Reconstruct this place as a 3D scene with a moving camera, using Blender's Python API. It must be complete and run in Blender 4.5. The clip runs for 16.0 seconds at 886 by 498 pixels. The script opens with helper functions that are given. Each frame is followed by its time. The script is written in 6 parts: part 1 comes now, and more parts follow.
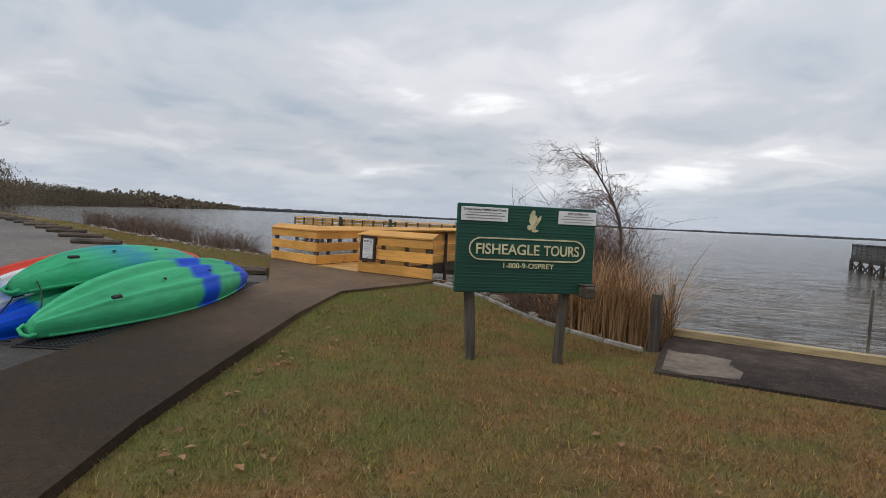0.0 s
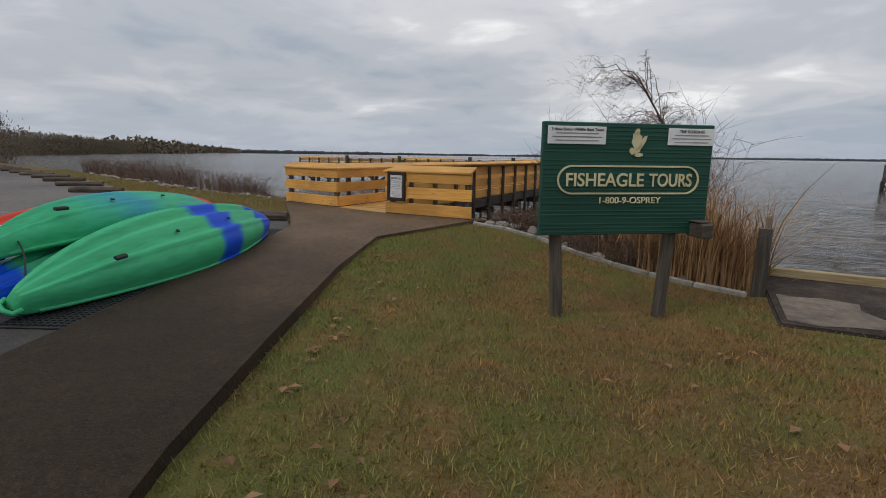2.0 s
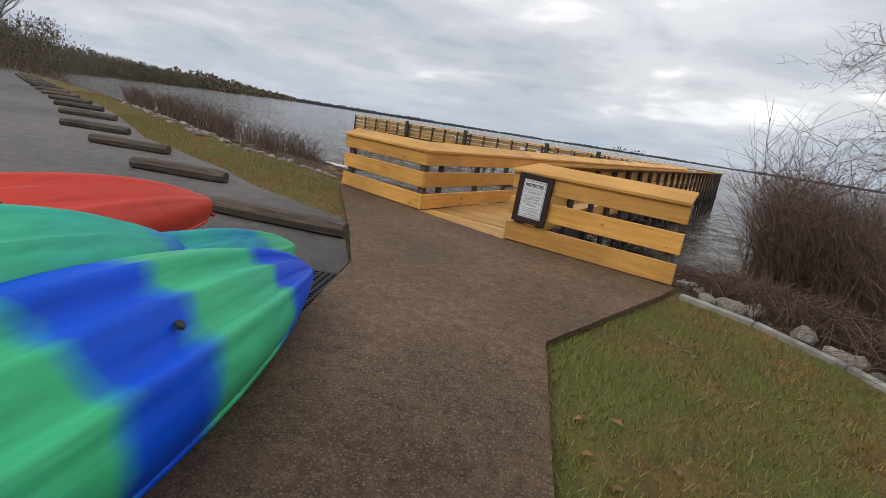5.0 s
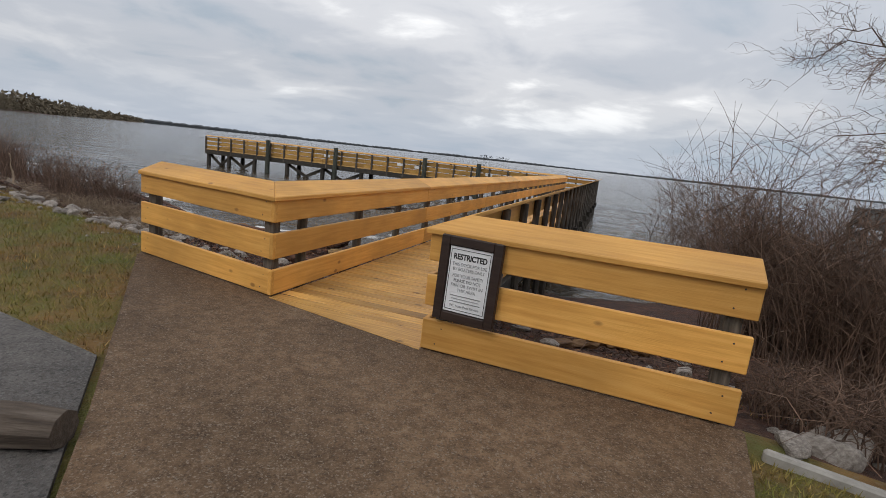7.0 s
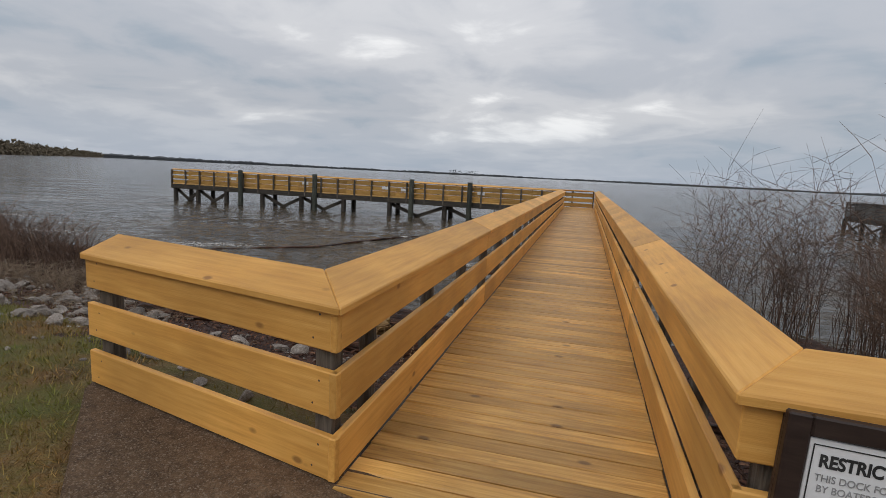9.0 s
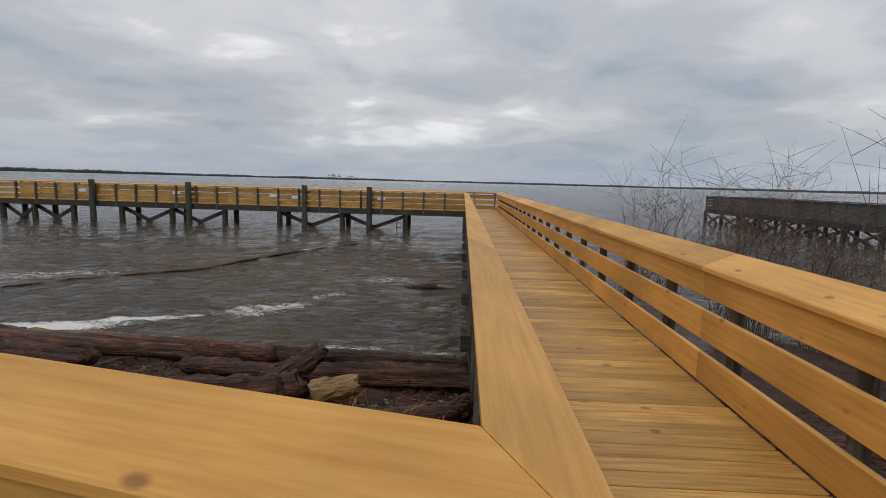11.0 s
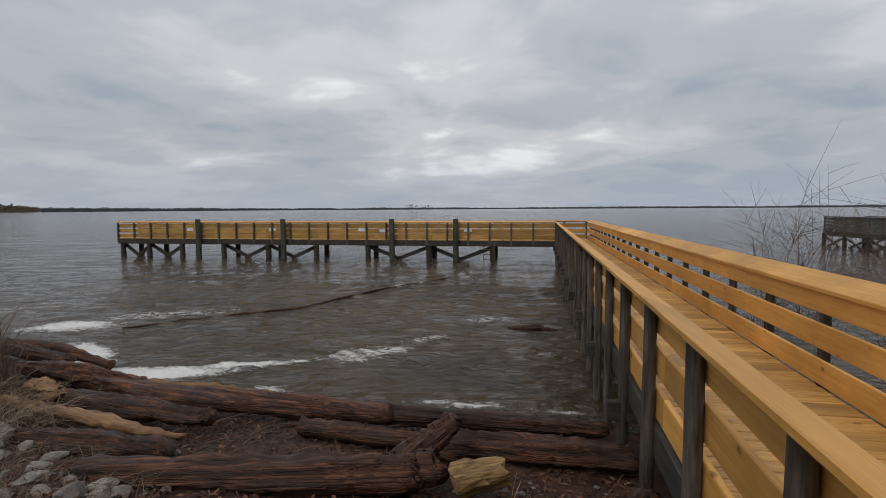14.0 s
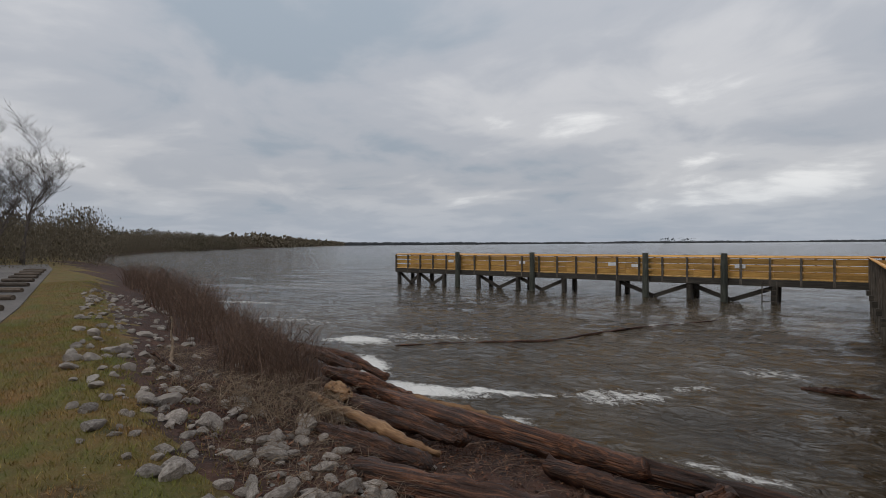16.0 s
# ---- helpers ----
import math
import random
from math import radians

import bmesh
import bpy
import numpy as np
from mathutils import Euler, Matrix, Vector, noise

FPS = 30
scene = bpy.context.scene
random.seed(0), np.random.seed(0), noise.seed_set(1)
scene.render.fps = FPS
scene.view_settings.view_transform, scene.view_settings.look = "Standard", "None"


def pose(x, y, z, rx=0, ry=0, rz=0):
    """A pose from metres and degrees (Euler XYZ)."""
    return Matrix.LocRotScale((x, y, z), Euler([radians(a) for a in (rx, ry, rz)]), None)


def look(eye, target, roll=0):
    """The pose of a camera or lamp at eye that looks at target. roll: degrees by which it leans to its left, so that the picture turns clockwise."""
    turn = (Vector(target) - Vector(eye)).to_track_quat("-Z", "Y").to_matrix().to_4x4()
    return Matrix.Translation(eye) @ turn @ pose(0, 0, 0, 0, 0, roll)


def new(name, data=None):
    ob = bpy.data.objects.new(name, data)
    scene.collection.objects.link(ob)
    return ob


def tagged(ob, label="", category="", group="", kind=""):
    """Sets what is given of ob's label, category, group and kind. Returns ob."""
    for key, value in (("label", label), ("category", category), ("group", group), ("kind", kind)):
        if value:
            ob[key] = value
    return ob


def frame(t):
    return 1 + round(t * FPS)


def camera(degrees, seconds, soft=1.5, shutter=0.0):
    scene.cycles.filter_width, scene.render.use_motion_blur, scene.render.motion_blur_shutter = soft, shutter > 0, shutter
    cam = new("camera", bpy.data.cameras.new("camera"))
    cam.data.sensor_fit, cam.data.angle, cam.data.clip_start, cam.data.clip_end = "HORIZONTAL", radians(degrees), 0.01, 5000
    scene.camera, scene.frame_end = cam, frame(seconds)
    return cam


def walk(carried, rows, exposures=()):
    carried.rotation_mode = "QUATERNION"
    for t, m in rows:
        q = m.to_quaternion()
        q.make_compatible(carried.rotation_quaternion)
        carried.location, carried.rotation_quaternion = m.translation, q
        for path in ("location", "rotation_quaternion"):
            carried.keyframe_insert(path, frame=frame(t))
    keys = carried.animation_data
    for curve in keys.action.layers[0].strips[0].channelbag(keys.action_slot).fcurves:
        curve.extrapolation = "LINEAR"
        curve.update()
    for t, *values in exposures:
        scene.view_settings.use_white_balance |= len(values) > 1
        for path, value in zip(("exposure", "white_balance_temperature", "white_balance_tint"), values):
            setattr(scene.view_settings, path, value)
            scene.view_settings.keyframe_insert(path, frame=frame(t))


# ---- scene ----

cam = camera(82.0, 16.0, 0.6)
PATH = [
    (0.0, 8.753, -10.025, 1.320, 86.66, -2.78, 27.34),
    (0.5, 8.773, -9.854, 1.359, 85.29, -1.21, 23.79),
    (1.0, 8.577, -9.714, 1.321, 83.55, -0.86, 22.16),
    (1.5, 8.149, -9.503, 1.307, 81.36, -0.68, 21.47),
    (2.0, 7.618, -9.313, 1.212, 79.58, -0.77, 27.64),
    (2.5, 7.108, -9.219, 1.251, 78.66, -2.55, 37.16),
    (3.0, 6.604, -8.903, 1.267, 76.93, -3.35, 41.17),
    (3.2, 6.382, -8.808, 1.327, 75.68, -2.85, 40.49),
    (5.3, 3.960, -5.707, 1.272, 76.80, -9.39, 31.31),
    (5.5, 3.823, -5.462, 1.294, 77.39, -8.95, 28.96),
    (6.0, 3.452, -4.799, 1.382, 79.15, -7.27, 23.72),
    (6.5, 3.071, -4.188, 1.384, 79.64, -6.40, 20.17),
    (7.0, 2.727, -3.662, 1.393, 79.54, -6.16, 19.01),
    (7.5, 2.300, -3.127, 1.402, 79.62, -5.54, 19.57),
    (8.0, 1.795, -2.654, 1.446, 79.88, -5.17, 19.70),
    (8.5, 1.406, -2.286, 1.469, 80.58, -4.14, 18.67),
    (9.0, 1.036, -2.051, 1.509, 81.60, -2.84, 15.57),
    (11.5, -0.500, -0.250, 1.420, 82.60, -1.60, 1.40),
    (12.0, -0.704, 0.030, 1.370, 83.03, -2.12, 3.29),
    (12.5, -0.890, 0.030, 1.420, 83.70, -2.66, 3.19),
    (13.0, -0.891, -0.048, 1.504, 83.97, -1.65, 3.91),
    (13.5, -0.881, -0.044, 1.596, 84.58, -0.39, 6.18),
    (14.0, -0.930, -0.053, 1.614, 85.51, 0.31, 10.69),
    (14.5, -0.919, -0.122, 1.628, 86.52, 0.90, 16.77),
    (15.0, -0.859, -0.093, 1.632, 87.70, 1.44, 23.93),
    (15.5, -1.008, 0.030, 1.601, 88.82, 1.28, 31.62),
    (16.0, -1.029, 0.067, 1.596, 89.47, 0.40, 37.97),
]
walk(cam, [(t, pose(x, y, z, rx, ry, rz)) for t, x, y, z, rx, ry, rz in PATH],
     [(0.0, 0.24), (0.4, 0.02), (1.6, -0.08), (2.4, 0.1), (3.2, 0.27), (6.0, 0.3), (7.5, 0.12), (9.0, 0.0), (12.5, -0.1), (14.0, -0.12), (16.0, -0.18)])

# ---------------------------------------------------------------- sky and sun
WATER_Z = -1.1


def sky():
    world = bpy.data.worlds.new("overcast_sky")
    scene.world = world
    world.use_nodes = True
    nt = world.node_tree
    nt.nodes.clear()
    N, L = nt.nodes.new, nt.links.new
    out, bg = N("ShaderNodeOutputWorld"), N("ShaderNodeBackground")
    tc = N("ShaderNodeTexCoord")
    sep = N("ShaderNodeSeparateXYZ")
    L(tc.outputs["Generated"], sep.inputs[0])
    up = N("ShaderNodeMath"); up.operation = "MAXIMUM"; up.inputs[1].default_value = 0.0
    L(sep.outputs["Z"], up.inputs[0])
    lift = N("ShaderNodeMath"); lift.operation = "ADD"; lift.inputs[1].default_value = 0.17
    L(up.outputs[0], lift.inputs[0])
    flat = []
    for axis in ("X", "Y"):
        d = N("ShaderNodeMath"); d.operation = "DIVIDE"
        L(sep.outputs[axis], d.inputs[0]); L(lift.outputs[0], d.inputs[1])
        flat.append(d)
    comb = N("ShaderNodeCombineXYZ")
    L(flat[0].outputs[0], comb.inputs[0]); L(flat[1].outputs[0], comb.inputs[1])
    # broad cloud masses and finer ragged structure
    values = []
    for scale, detail, rough, dist, shift in ((0.55, 4, 0.5, 0.3, 3.1), (1.7, 6, 0.55, 0.35, 9.7)):
        mp = N("ShaderNodeMapping"); mp.inputs["Location"].default_value = (shift, shift * 0.6, 0)
        L(comb.outputs[0], mp.inputs[0])
        nz = N("ShaderNodeTexNoise"); nz.inputs["Scale"].default_value = scale; nz.inputs["Detail"].default_value = detail
        nz.inputs["Roughness"].default_value = rough; nz.inputs["Distortion"].default_value = dist
        L(mp.outputs[0], nz.inputs["Vector"])
        values.append(nz)
    mix = N("ShaderNodeMix"); mix.data_type = "FLOAT"; mix.inputs[0].default_value = 0.36
    L(values[0].outputs["Fac"], mix.inputs[2]); L(values[1].outputs["Fac"], mix.inputs[3])
    ramp = N("ShaderNodeValToRGB")
    ramp.color_ramp.interpolation = "EASE"
    e = ramp.color_ramp.elements
    e[0].position, e[0].color = 0.37, (0.37, 0.43, 0.50, 1)
    e[1].position, e[1].color = 0.66, (1.0, 1.0, 1.0, 1)
    m = e.new(0.47); m.color = (0.50, 0.525, 0.575, 1)
    m = e.new(0.56); m.color = (0.64, 0.65, 0.68, 1)
    L(mix.outputs[0], ramp.inputs[0])
    # an overcast sky is brighter towards the zenith
    grow = N("ShaderNodeMapRange")
    grow.inputs[1].default_value, grow.inputs[2].default_value = 0.0, 1.0
    grow.inputs[3].default_value, grow.inputs[4].default_value = 0.88, 1.55
    L(up.outputs[0], grow.inputs[0])
    scaled = N("ShaderNodeVectorMath"); scaled.operation = "SCALE"
    low = N("ShaderNodeMapRange"); low.interpolation_type = "SMOOTHSTEP"
    low.inputs[1].default_value, low.inputs[2].default_value, low.inputs[3].default_value, low.inputs[4].default_value = 0.0, 0.13, 0.62, 0.0
    L(up.outputs[0], low.inputs[0])
    haze = N("ShaderNodeMix"); haze.data_type = "RGBA"; haze.inputs[7].default_value = (0.47, 0.54, 0.65, 1)
    L(low.outputs[0], haze.inputs[0]); L(ramp.outputs[0], haze.inputs[6])
    L(haze.outputs[2], scaled.inputs[0]); L(grow.outputs[0], scaled.inputs["Scale"])
    nishita = N("ShaderNodeTexSky"); nishita.sky_type = "NISHITA"; nishita.sun_disc = False
    nishita.sun_elevation, nishita.sun_rotation = radians(38), radians(200)
    dim = N("ShaderNodeVectorMath"); dim.operation = "SCALE"; dim.inputs["Scale"].default_value = 0.06
    L(nishita.outputs[0], dim.inputs[0])
    cover = N("ShaderNodeMix"); cover.data_type = "RGBA"; cover.inputs[0].default_value = 0.94
    L(dim.outputs[0], cover.inputs[6]); L(scaled.outputs[0], cover.inputs[7])
    L(cover.outputs[2], bg.inputs[0])
    bg.inputs[1].default_value = 1.0
    L(bg.outputs[0], out.inputs[0])
    sun = bpy.data.lights.new("sun", "SUN")
    sun.energy, sun.angle, sun.color = 0.8, radians(25), (1.0, 0.96, 0.9)
    ob = new("sun", sun)
    ob.matrix_world = look((-20, -45, 50), (0, 0, 0))


sky()


# ---------------------------------------------------------------- materials
def surface(name, colors, scale=6.0, stretch=(1, 1, 1), rough=(0.6, 0.9), bump=0.3, bump_scale=40.0, bump_dist=0.01, vary=0.15,
            patch=0.8, patch_amount=0.3, speckle=None, knots=None, island=False, coord="Object", spec=0.4):
    """Layered noise: colours at a middle scale, patches at a large one, relief at a fine one."""
    mat = bpy.data.materials.new(name)
    mat.use_nodes = True
    nt = mat.node_tree
    N, L = nt.nodes.new, nt.links.new
    bsdf = nt.nodes["Principled BSDF"]
    tc = N("ShaderNodeTexCoord")
    info = N("ShaderNodeObjectInfo")
    rnd = info.outputs["Random"]
    if island:
        rnd = N("ShaderNodeNewGeometry").outputs["Random Per Island"]
    off = N("ShaderNodeVectorMath"); off.operation = "MULTIPLY_ADD"
    com = N("ShaderNodeCombineXYZ")
    for k in range(3):
        L(rnd, com.inputs[k])
    L(com.outputs[0], off.inputs[0]); off.inputs[1].default_value = (37, 23, 51); L(tc.outputs[coord], off.inputs[2])
    mp = N("ShaderNodeMapping"); mp.inputs["Scale"].default_value = stretch
    L(off.outputs[0], mp.inputs[0])
    n1 = N("ShaderNodeTexNoise"); n1.inputs["Scale"].default_value = scale; n1.inputs["Detail"].default_value = 6; n1.inputs["Roughness"].default_value = 0.62
    L(mp.outputs[0], n1.inputs["Vector"])
    ramp = N("ShaderNodeValToRGB")
    els = ramp.color_ramp.elements
    els[0].position, els[1].position = 0.3, 0.72
    els[0].color, els[1].color = (*colors[0], 1), (*colors[-1], 1)
    for k, c in enumerate(colors[1:-1]):
        els.new(0.3 + 0.42 * (k + 1) / (len(colors) - 1)).color = (*c, 1)
    L(n1.outputs["Fac"], ramp.inputs[0])
    col = ramp.outputs[0]
    n2 = N("ShaderNodeTexNoise"); n2.inputs["Scale"].default_value = patch; n2.inputs["Detail"].default_value = 4
    L(off.outputs[0], n2.inputs["Vector"])
    mr = N("ShaderNodeMapRange"); mr.inputs[1].default_value, mr.inputs[2].default_value = 0.3, 0.7
    mr.inputs[3].default_value, mr.inputs[4].default_value = 1 - patch_amount, 1 + patch_amount
    L(n2.outputs["Fac"], mr.inputs[0])
    rv = N("ShaderNodeMapRange"); rv.inputs[3].default_value, rv.inputs[4].default_value = 1 - vary, 1 + vary
    L(rnd, rv.inputs[0])
    mul = N("ShaderNodeMath"); mul.operation = "MULTIPLY"
    L(mr.outputs[0], mul.inputs[0]); L(rv.outputs[0], mul.inputs[1])
    sc = N("ShaderNodeVectorMath"); sc.operation = "SCALE"
    L(col, sc.inputs[0]); L(mul.outputs[0], sc.inputs["Scale"])
    col = sc.outputs[0]
    if speckle:
        color, size, amount = speckle
        vor = N("ShaderNodeTexVoronoi"); vor.inputs["Scale"].default_value = size
        L(off.outputs[0], vor.inputs["Vector"])
        sp = N("ShaderNodeSeparateColor"); L(vor.outputs["Color"], sp.inputs[0])
        gt = N("ShaderNodeMath"); gt.operation = "GREATER_THAN"; gt.inputs[1].default_value = 1 - amount
        L(sp.outputs[0], gt.inputs[0])
        half = N("ShaderNodeMath"); half.operation = "MULTIPLY"; half.inputs[1].default_value = 0.8
        L(gt.outputs[0], half.inputs[0])
        mx = N("ShaderNodeMix"); mx.data_type = "RGBA"; L(half.outputs[0], mx.inputs[0]); L(col, mx.inputs[6]); mx.inputs[7].default_value = (*color, 1)
        col = mx.outputs[2]
    if knots:
        color, size, radius = knots
        km = N("ShaderNodeMapping"); km.inputs["Scale"].default_value = (size * 0.55, size, size)
        L(off.outputs[0], km.inputs[0])
        vor = N("ShaderNodeTexVoronoi"); vor.inputs["Scale"].default_value = 1.0
        L(km.outputs[0], vor.inputs["Vector"])
        kr = N("ShaderNodeMapRange"); kr.inputs[1].default_value, kr.inputs[2].default_value = radius * 0.5, radius
        kr.inputs[3].default_value, kr.inputs[4].default_value = 0.7, 0.0
        L(vor.outputs["Distance"], kr.inputs[0])
        mx = N("ShaderNodeMix"); mx.data_type = "RGBA"; L(kr.outputs[0], mx.inputs[0]); L(col, mx.inputs[6]); mx.inputs[7].default_value = (*color, 1)
        col = mx.outputs[2]
    L(col, bsdf.inputs["Base Color"])
    rr = N("ShaderNodeMapRange"); rr.inputs[3].default_value, rr.inputs[4].default_value = rough
    L(n1.outputs["Fac"], rr.inputs[0]); L(rr.outputs[0], bsdf.inputs["Roughness"])
    bsdf.inputs["Specular IOR Level"].default_value = spec
    n3 = N("ShaderNodeTexNoise"); n3.inputs["Scale"].default_value = bump_scale; n3.inputs["Detail"].default_value = 5
    L(mp.outputs[0], n3.inputs["Vector"])
    bp = N("ShaderNodeBump"); bp.inputs["Strength"].default_value = bump; bp.inputs["Distance"].default_value = bump_dist
    L(n3.outputs["Fac"], bp.inputs["Height"]); L(bp.outputs[0], bsdf.inputs["Normal"])
    return mat


M_PINE = surface("new_pine", [(0.53, 0.247, 0.050), (0.63, 0.318, 0.072), (0.70, 0.38, 0.105)], 5, (0.4, 7, 7), (0.45, 0.7), 0.3, 30, 0.004, 0.15, 1.1, 0.2, knots=((0.17, 0.065, 0.02), 5.0, 0.115))
M_DECK = surface("deck_pine", [(0.31, 0.15, 0.034), (0.48, 0.26, 0.068), (0.60, 0.37, 0.12)], 5, (0.5, 9, 9), (0.35, 0.6), 0.25, 30, 0.004, 0.26, 0.9, 0.3, knots=((0.08, 0.034, 0.013), 5.0, 0.13))
M_PINE_FAR = surface("outer_pine", [(0.40, 0.22, 0.06), (0.55, 0.33, 0.10), (0.66, 0.43, 0.17)], 4, (0.4, 8, 8), (0.6, 0.8), 0.2, 30, 0.004, 0.22, 0.6, 0.2, island=True)
M_PINE_FENCE = surface("yellow_fence_pine", [(0.27, 0.142, 0.033), (0.40, 0.225, 0.056), (0.52, 0.32, 0.105)], 5, (0.35, 9, 9), (0.5, 0.75), 0.25, 30, 0.004, 0.22, 0.9, 0.2)
M_PILE = surface("weathered_pile", [(0.03, 0.024, 0.018), (0.085, 0.07, 0.055), (0.17, 0.145, 0.118)], 5, (6, 6, 0.5), (0.6, 0.9), 0.6, 25, 0.01, 0.2, 1.5, 0.25)
M_PILE_GREEN = surface("algae_pile", [(0.022, 0.026, 0.02), (0.05, 0.054, 0.042), (0.10, 0.098, 0.078)], 5, (6, 6, 0.5), (0.6, 0.9), 0.6, 25, 0.01, 0.2, 1.5, 0.25)
M_BEAM = surface("wet_beam", [(0.018, 0.015, 0.012), (0.045, 0.038, 0.03), (0.08, 0.065, 0.05)], 4, (0.5, 6, 6), (0.5, 0.8), 0.5, 25, 0.008, 0.15)
M_GREY_WOOD = surface("grey_wood", [(0.055, 0.052, 0.05), (0.10, 0.095, 0.088), (0.17, 0.16, 0.15)], 4, (0.5, 6, 6), (0.7, 0.9), 0.4, 25, 0.006, 0.2, island=True)
M_CONCRETE = surface("worn_concrete", [(0.070, 0.041, 0.022), (0.122, 0.075, 0.042), (0.180, 0.116, 0.068)], 15, (1, 1, 1), (0.65, 0.9), 0.9, 110, 0.008, 0.0, 0.65, 0.34, speckle=((0.21, 0.165, 0.125), 120, 0.06), spec=0.2)

M_CURB = surface("pale_concrete", [(0.15, 0.138, 0.12), (0.25, 0.232, 0.205), (0.34, 0.318, 0.285)], 8, (1, 1, 1), (0.7, 0.9), 0.5, 60, 0.006)
M_ASPHALT = surface("old_asphalt", [(0.078, 0.067, 0.059), (0.124, 0.108, 0.096), (0.185, 0.164, 0.147)], 5, (1, 1, 1), (0.7, 0.95), 0.9, 90, 0.008, 0.0, 0.22, 0.35, speckle=((0.13, 0.12, 0.11), 75, 0.12))
M_DOCK = surface("dark_dock_concrete", [(0.026, 0.019, 0.016), (0.045, 0.034, 0.028), (0.075, 0.058, 0.047)], 4, (1, 1, 1), (0.85, 1.0), 0.6, 60, 0.006, 0.0, 0.6, 0.35, speckle=((0.10, 0.08, 0.065), 60, 0.05), spec=0.12)
M_DOCK_EDGE = surface("ochre_timber", [(0.22, 0.16, 0.085), (0.34, 0.26, 0.14), (0.42, 0.33, 0.19)], 5, (0.5, 6, 6), (0.7, 0.9), 0.4, 30, 0.006)
M_PUDDLE = surface("damp_sand", [(0.075, 0.057, 0.042), (0.15, 0.118, 0.088), (0.22, 0.18, 0.135)], 6, (1, 1, 1), (0.75, 0.95), 0.2, 60, 0.004)
M_LAWN = surface("dormant_lawn", [(0.056, 0.043, 0.011), (0.14, 0.074, 0.021), (0.20, 0.112, 0.036), (0.10, 0.078, 0.016)], 3.0, (1, 1, 1), (0.8, 1.0), 1.0, 60, 0.03, 0.0, 0.45, 0.3, speckle=((0.20, 0.13, 0.062), 45, 0.14))
M_DIRT = surface("shore_mulch", [(0.014, 0.006, 0.0036), (0.050, 0.0195, 0.0105), (0.105, 0.046, 0.026)], 6, (1, 1, 1), (0.7, 0.95), 1.0, 45, 0.03, 0.0, 0.7, 0.35, speckle=((0.12, 0.065, 0.038), 35, 0.08))
M_BLADE = surface("grass_blades", [(0.115, 0.085, 0.018), (0.26, 0.14, 0.042), (0.42, 0.26, 0.10)], 1.1, (1, 1, 1), (0.6, 0.8), 0, 10, 0.001, 0.35, 0.5, 0.3, island=True)
M_ROCK = surface("riprap_stone", [(0.15, 0.122, 0.10), (0.28, 0.24, 0.205), (0.43, 0.385, 0.335)], 5, (1, 1, 1), (0.7, 0.95), 0.7, 30, 0.02, 0.28, 1.5, 0.2)
M_LOG = surface("wet_driftwood", [(0.008, 0.0034, 0.002), (0.060, 0.022, 0.010), (0.24, 0.10, 0.046)], 5, (0.22, 7, 7), (0.35, 0.75), 1.0, 9, 0.03, 0.35, 1.4, 0.4)
M_LOG_PALE = surface("pale_driftwood", [(0.07, 0.032, 0.014), (0.19, 0.10, 0.045), (0.32, 0.20, 0.10)], 4, (0.45, 5, 5), (0.5, 0.8), 0.7, 14, 0.02, 0.2, 1.2, 0.3)
M_LOG_YELLOW = surface("yellow_split_log", [(0.11, 0.055, 0.018), (0.30, 0.18, 0.065), (0.50, 0.35, 0.155)], 8, (4, 4, 0.6), (0.6, 0.85), 0.9, 14, 0.02, 0.2, 1.6, 0.3)
M_STEM = surface("brown_stems", [(0.050, 0.029, 0.020), (0.118, 0.070, 0.047), (0.21, 0.138, 0.096)], 2, (1, 1, 1), (0.7, 0.9), 0, 10, 0.001, 0.4, 0.6, 0.2, island=True)
M_TWIG = surface("grey_bark", [(0.05, 0.04, 0.036), (0.095, 0.078, 0.068), (0.14, 0.115, 0.10)], 3, (1, 1, 1), (0.8, 0.95), 0.3, 20, 0.01, 0.2, island=True)
M_REED = surface("dry_reeds", [(0.20, 0.105, 0.048), (0.34, 0.195, 0.09), (0.47, 0.31, 0.16)], 1.5, (1, 1, 1), (0.6, 0.85), 0, 10, 0.001, 0.4, 0.6, 0.2, island=True)
M_WEED = surface("dead_weeds", [(0.13, 0.088, 0.056), (0.21, 0.15, 0.10), (0.31, 0.24, 0.165)], 1.5, (1, 1, 1), (0.7, 0.9), 0, 10, 0.001, 0.4, 0.6, 0.2, island=True)
M_FAR = surface("bare_woodland", [(0.085, 0.070, 0.045), (0.145, 0.118, 0.080), (0.21, 0.168, 0.12)], 0.4, (1, 1, 1), (0.9, 1.0), 0, 1, 0.01, 0.22, 0.05, 0.3, island=True)
# woods across the lake: the blue-grey haze of distance is mixed into their colour
M_FAR_HAZED = surface("far_shore_woods", [(0.06, 0.065, 0.07), (0.075, 0.08, 0.085), (0.09, 0.095, 0.10)], 0.05, (1, 1, 1), (0.9, 1.0), 0, 1, 0.01, 0.25, 0.01, 0.2, island=True)
M_PINE_TREE = surface("pine_needles", [(0.026, 0.030, 0.016), (0.048, 0.052, 0.027), (0.078, 0.078, 0.044)], 1, (1, 1, 1), (0.8, 1), 0, 1, 0.01, 0.4, 0.2, 0.3, island=True)
M_SIGN_GREEN = surface("green_sign_paint", [(0.006, 0.048, 0.032), (0.009, 0.065, 0.043), (0.014, 0.085, 0.057)], 3, (0.3, 1, 16), (0.45, 0.7), 0.5, 8, 0.008, 0.0, 1.2, 0.15)
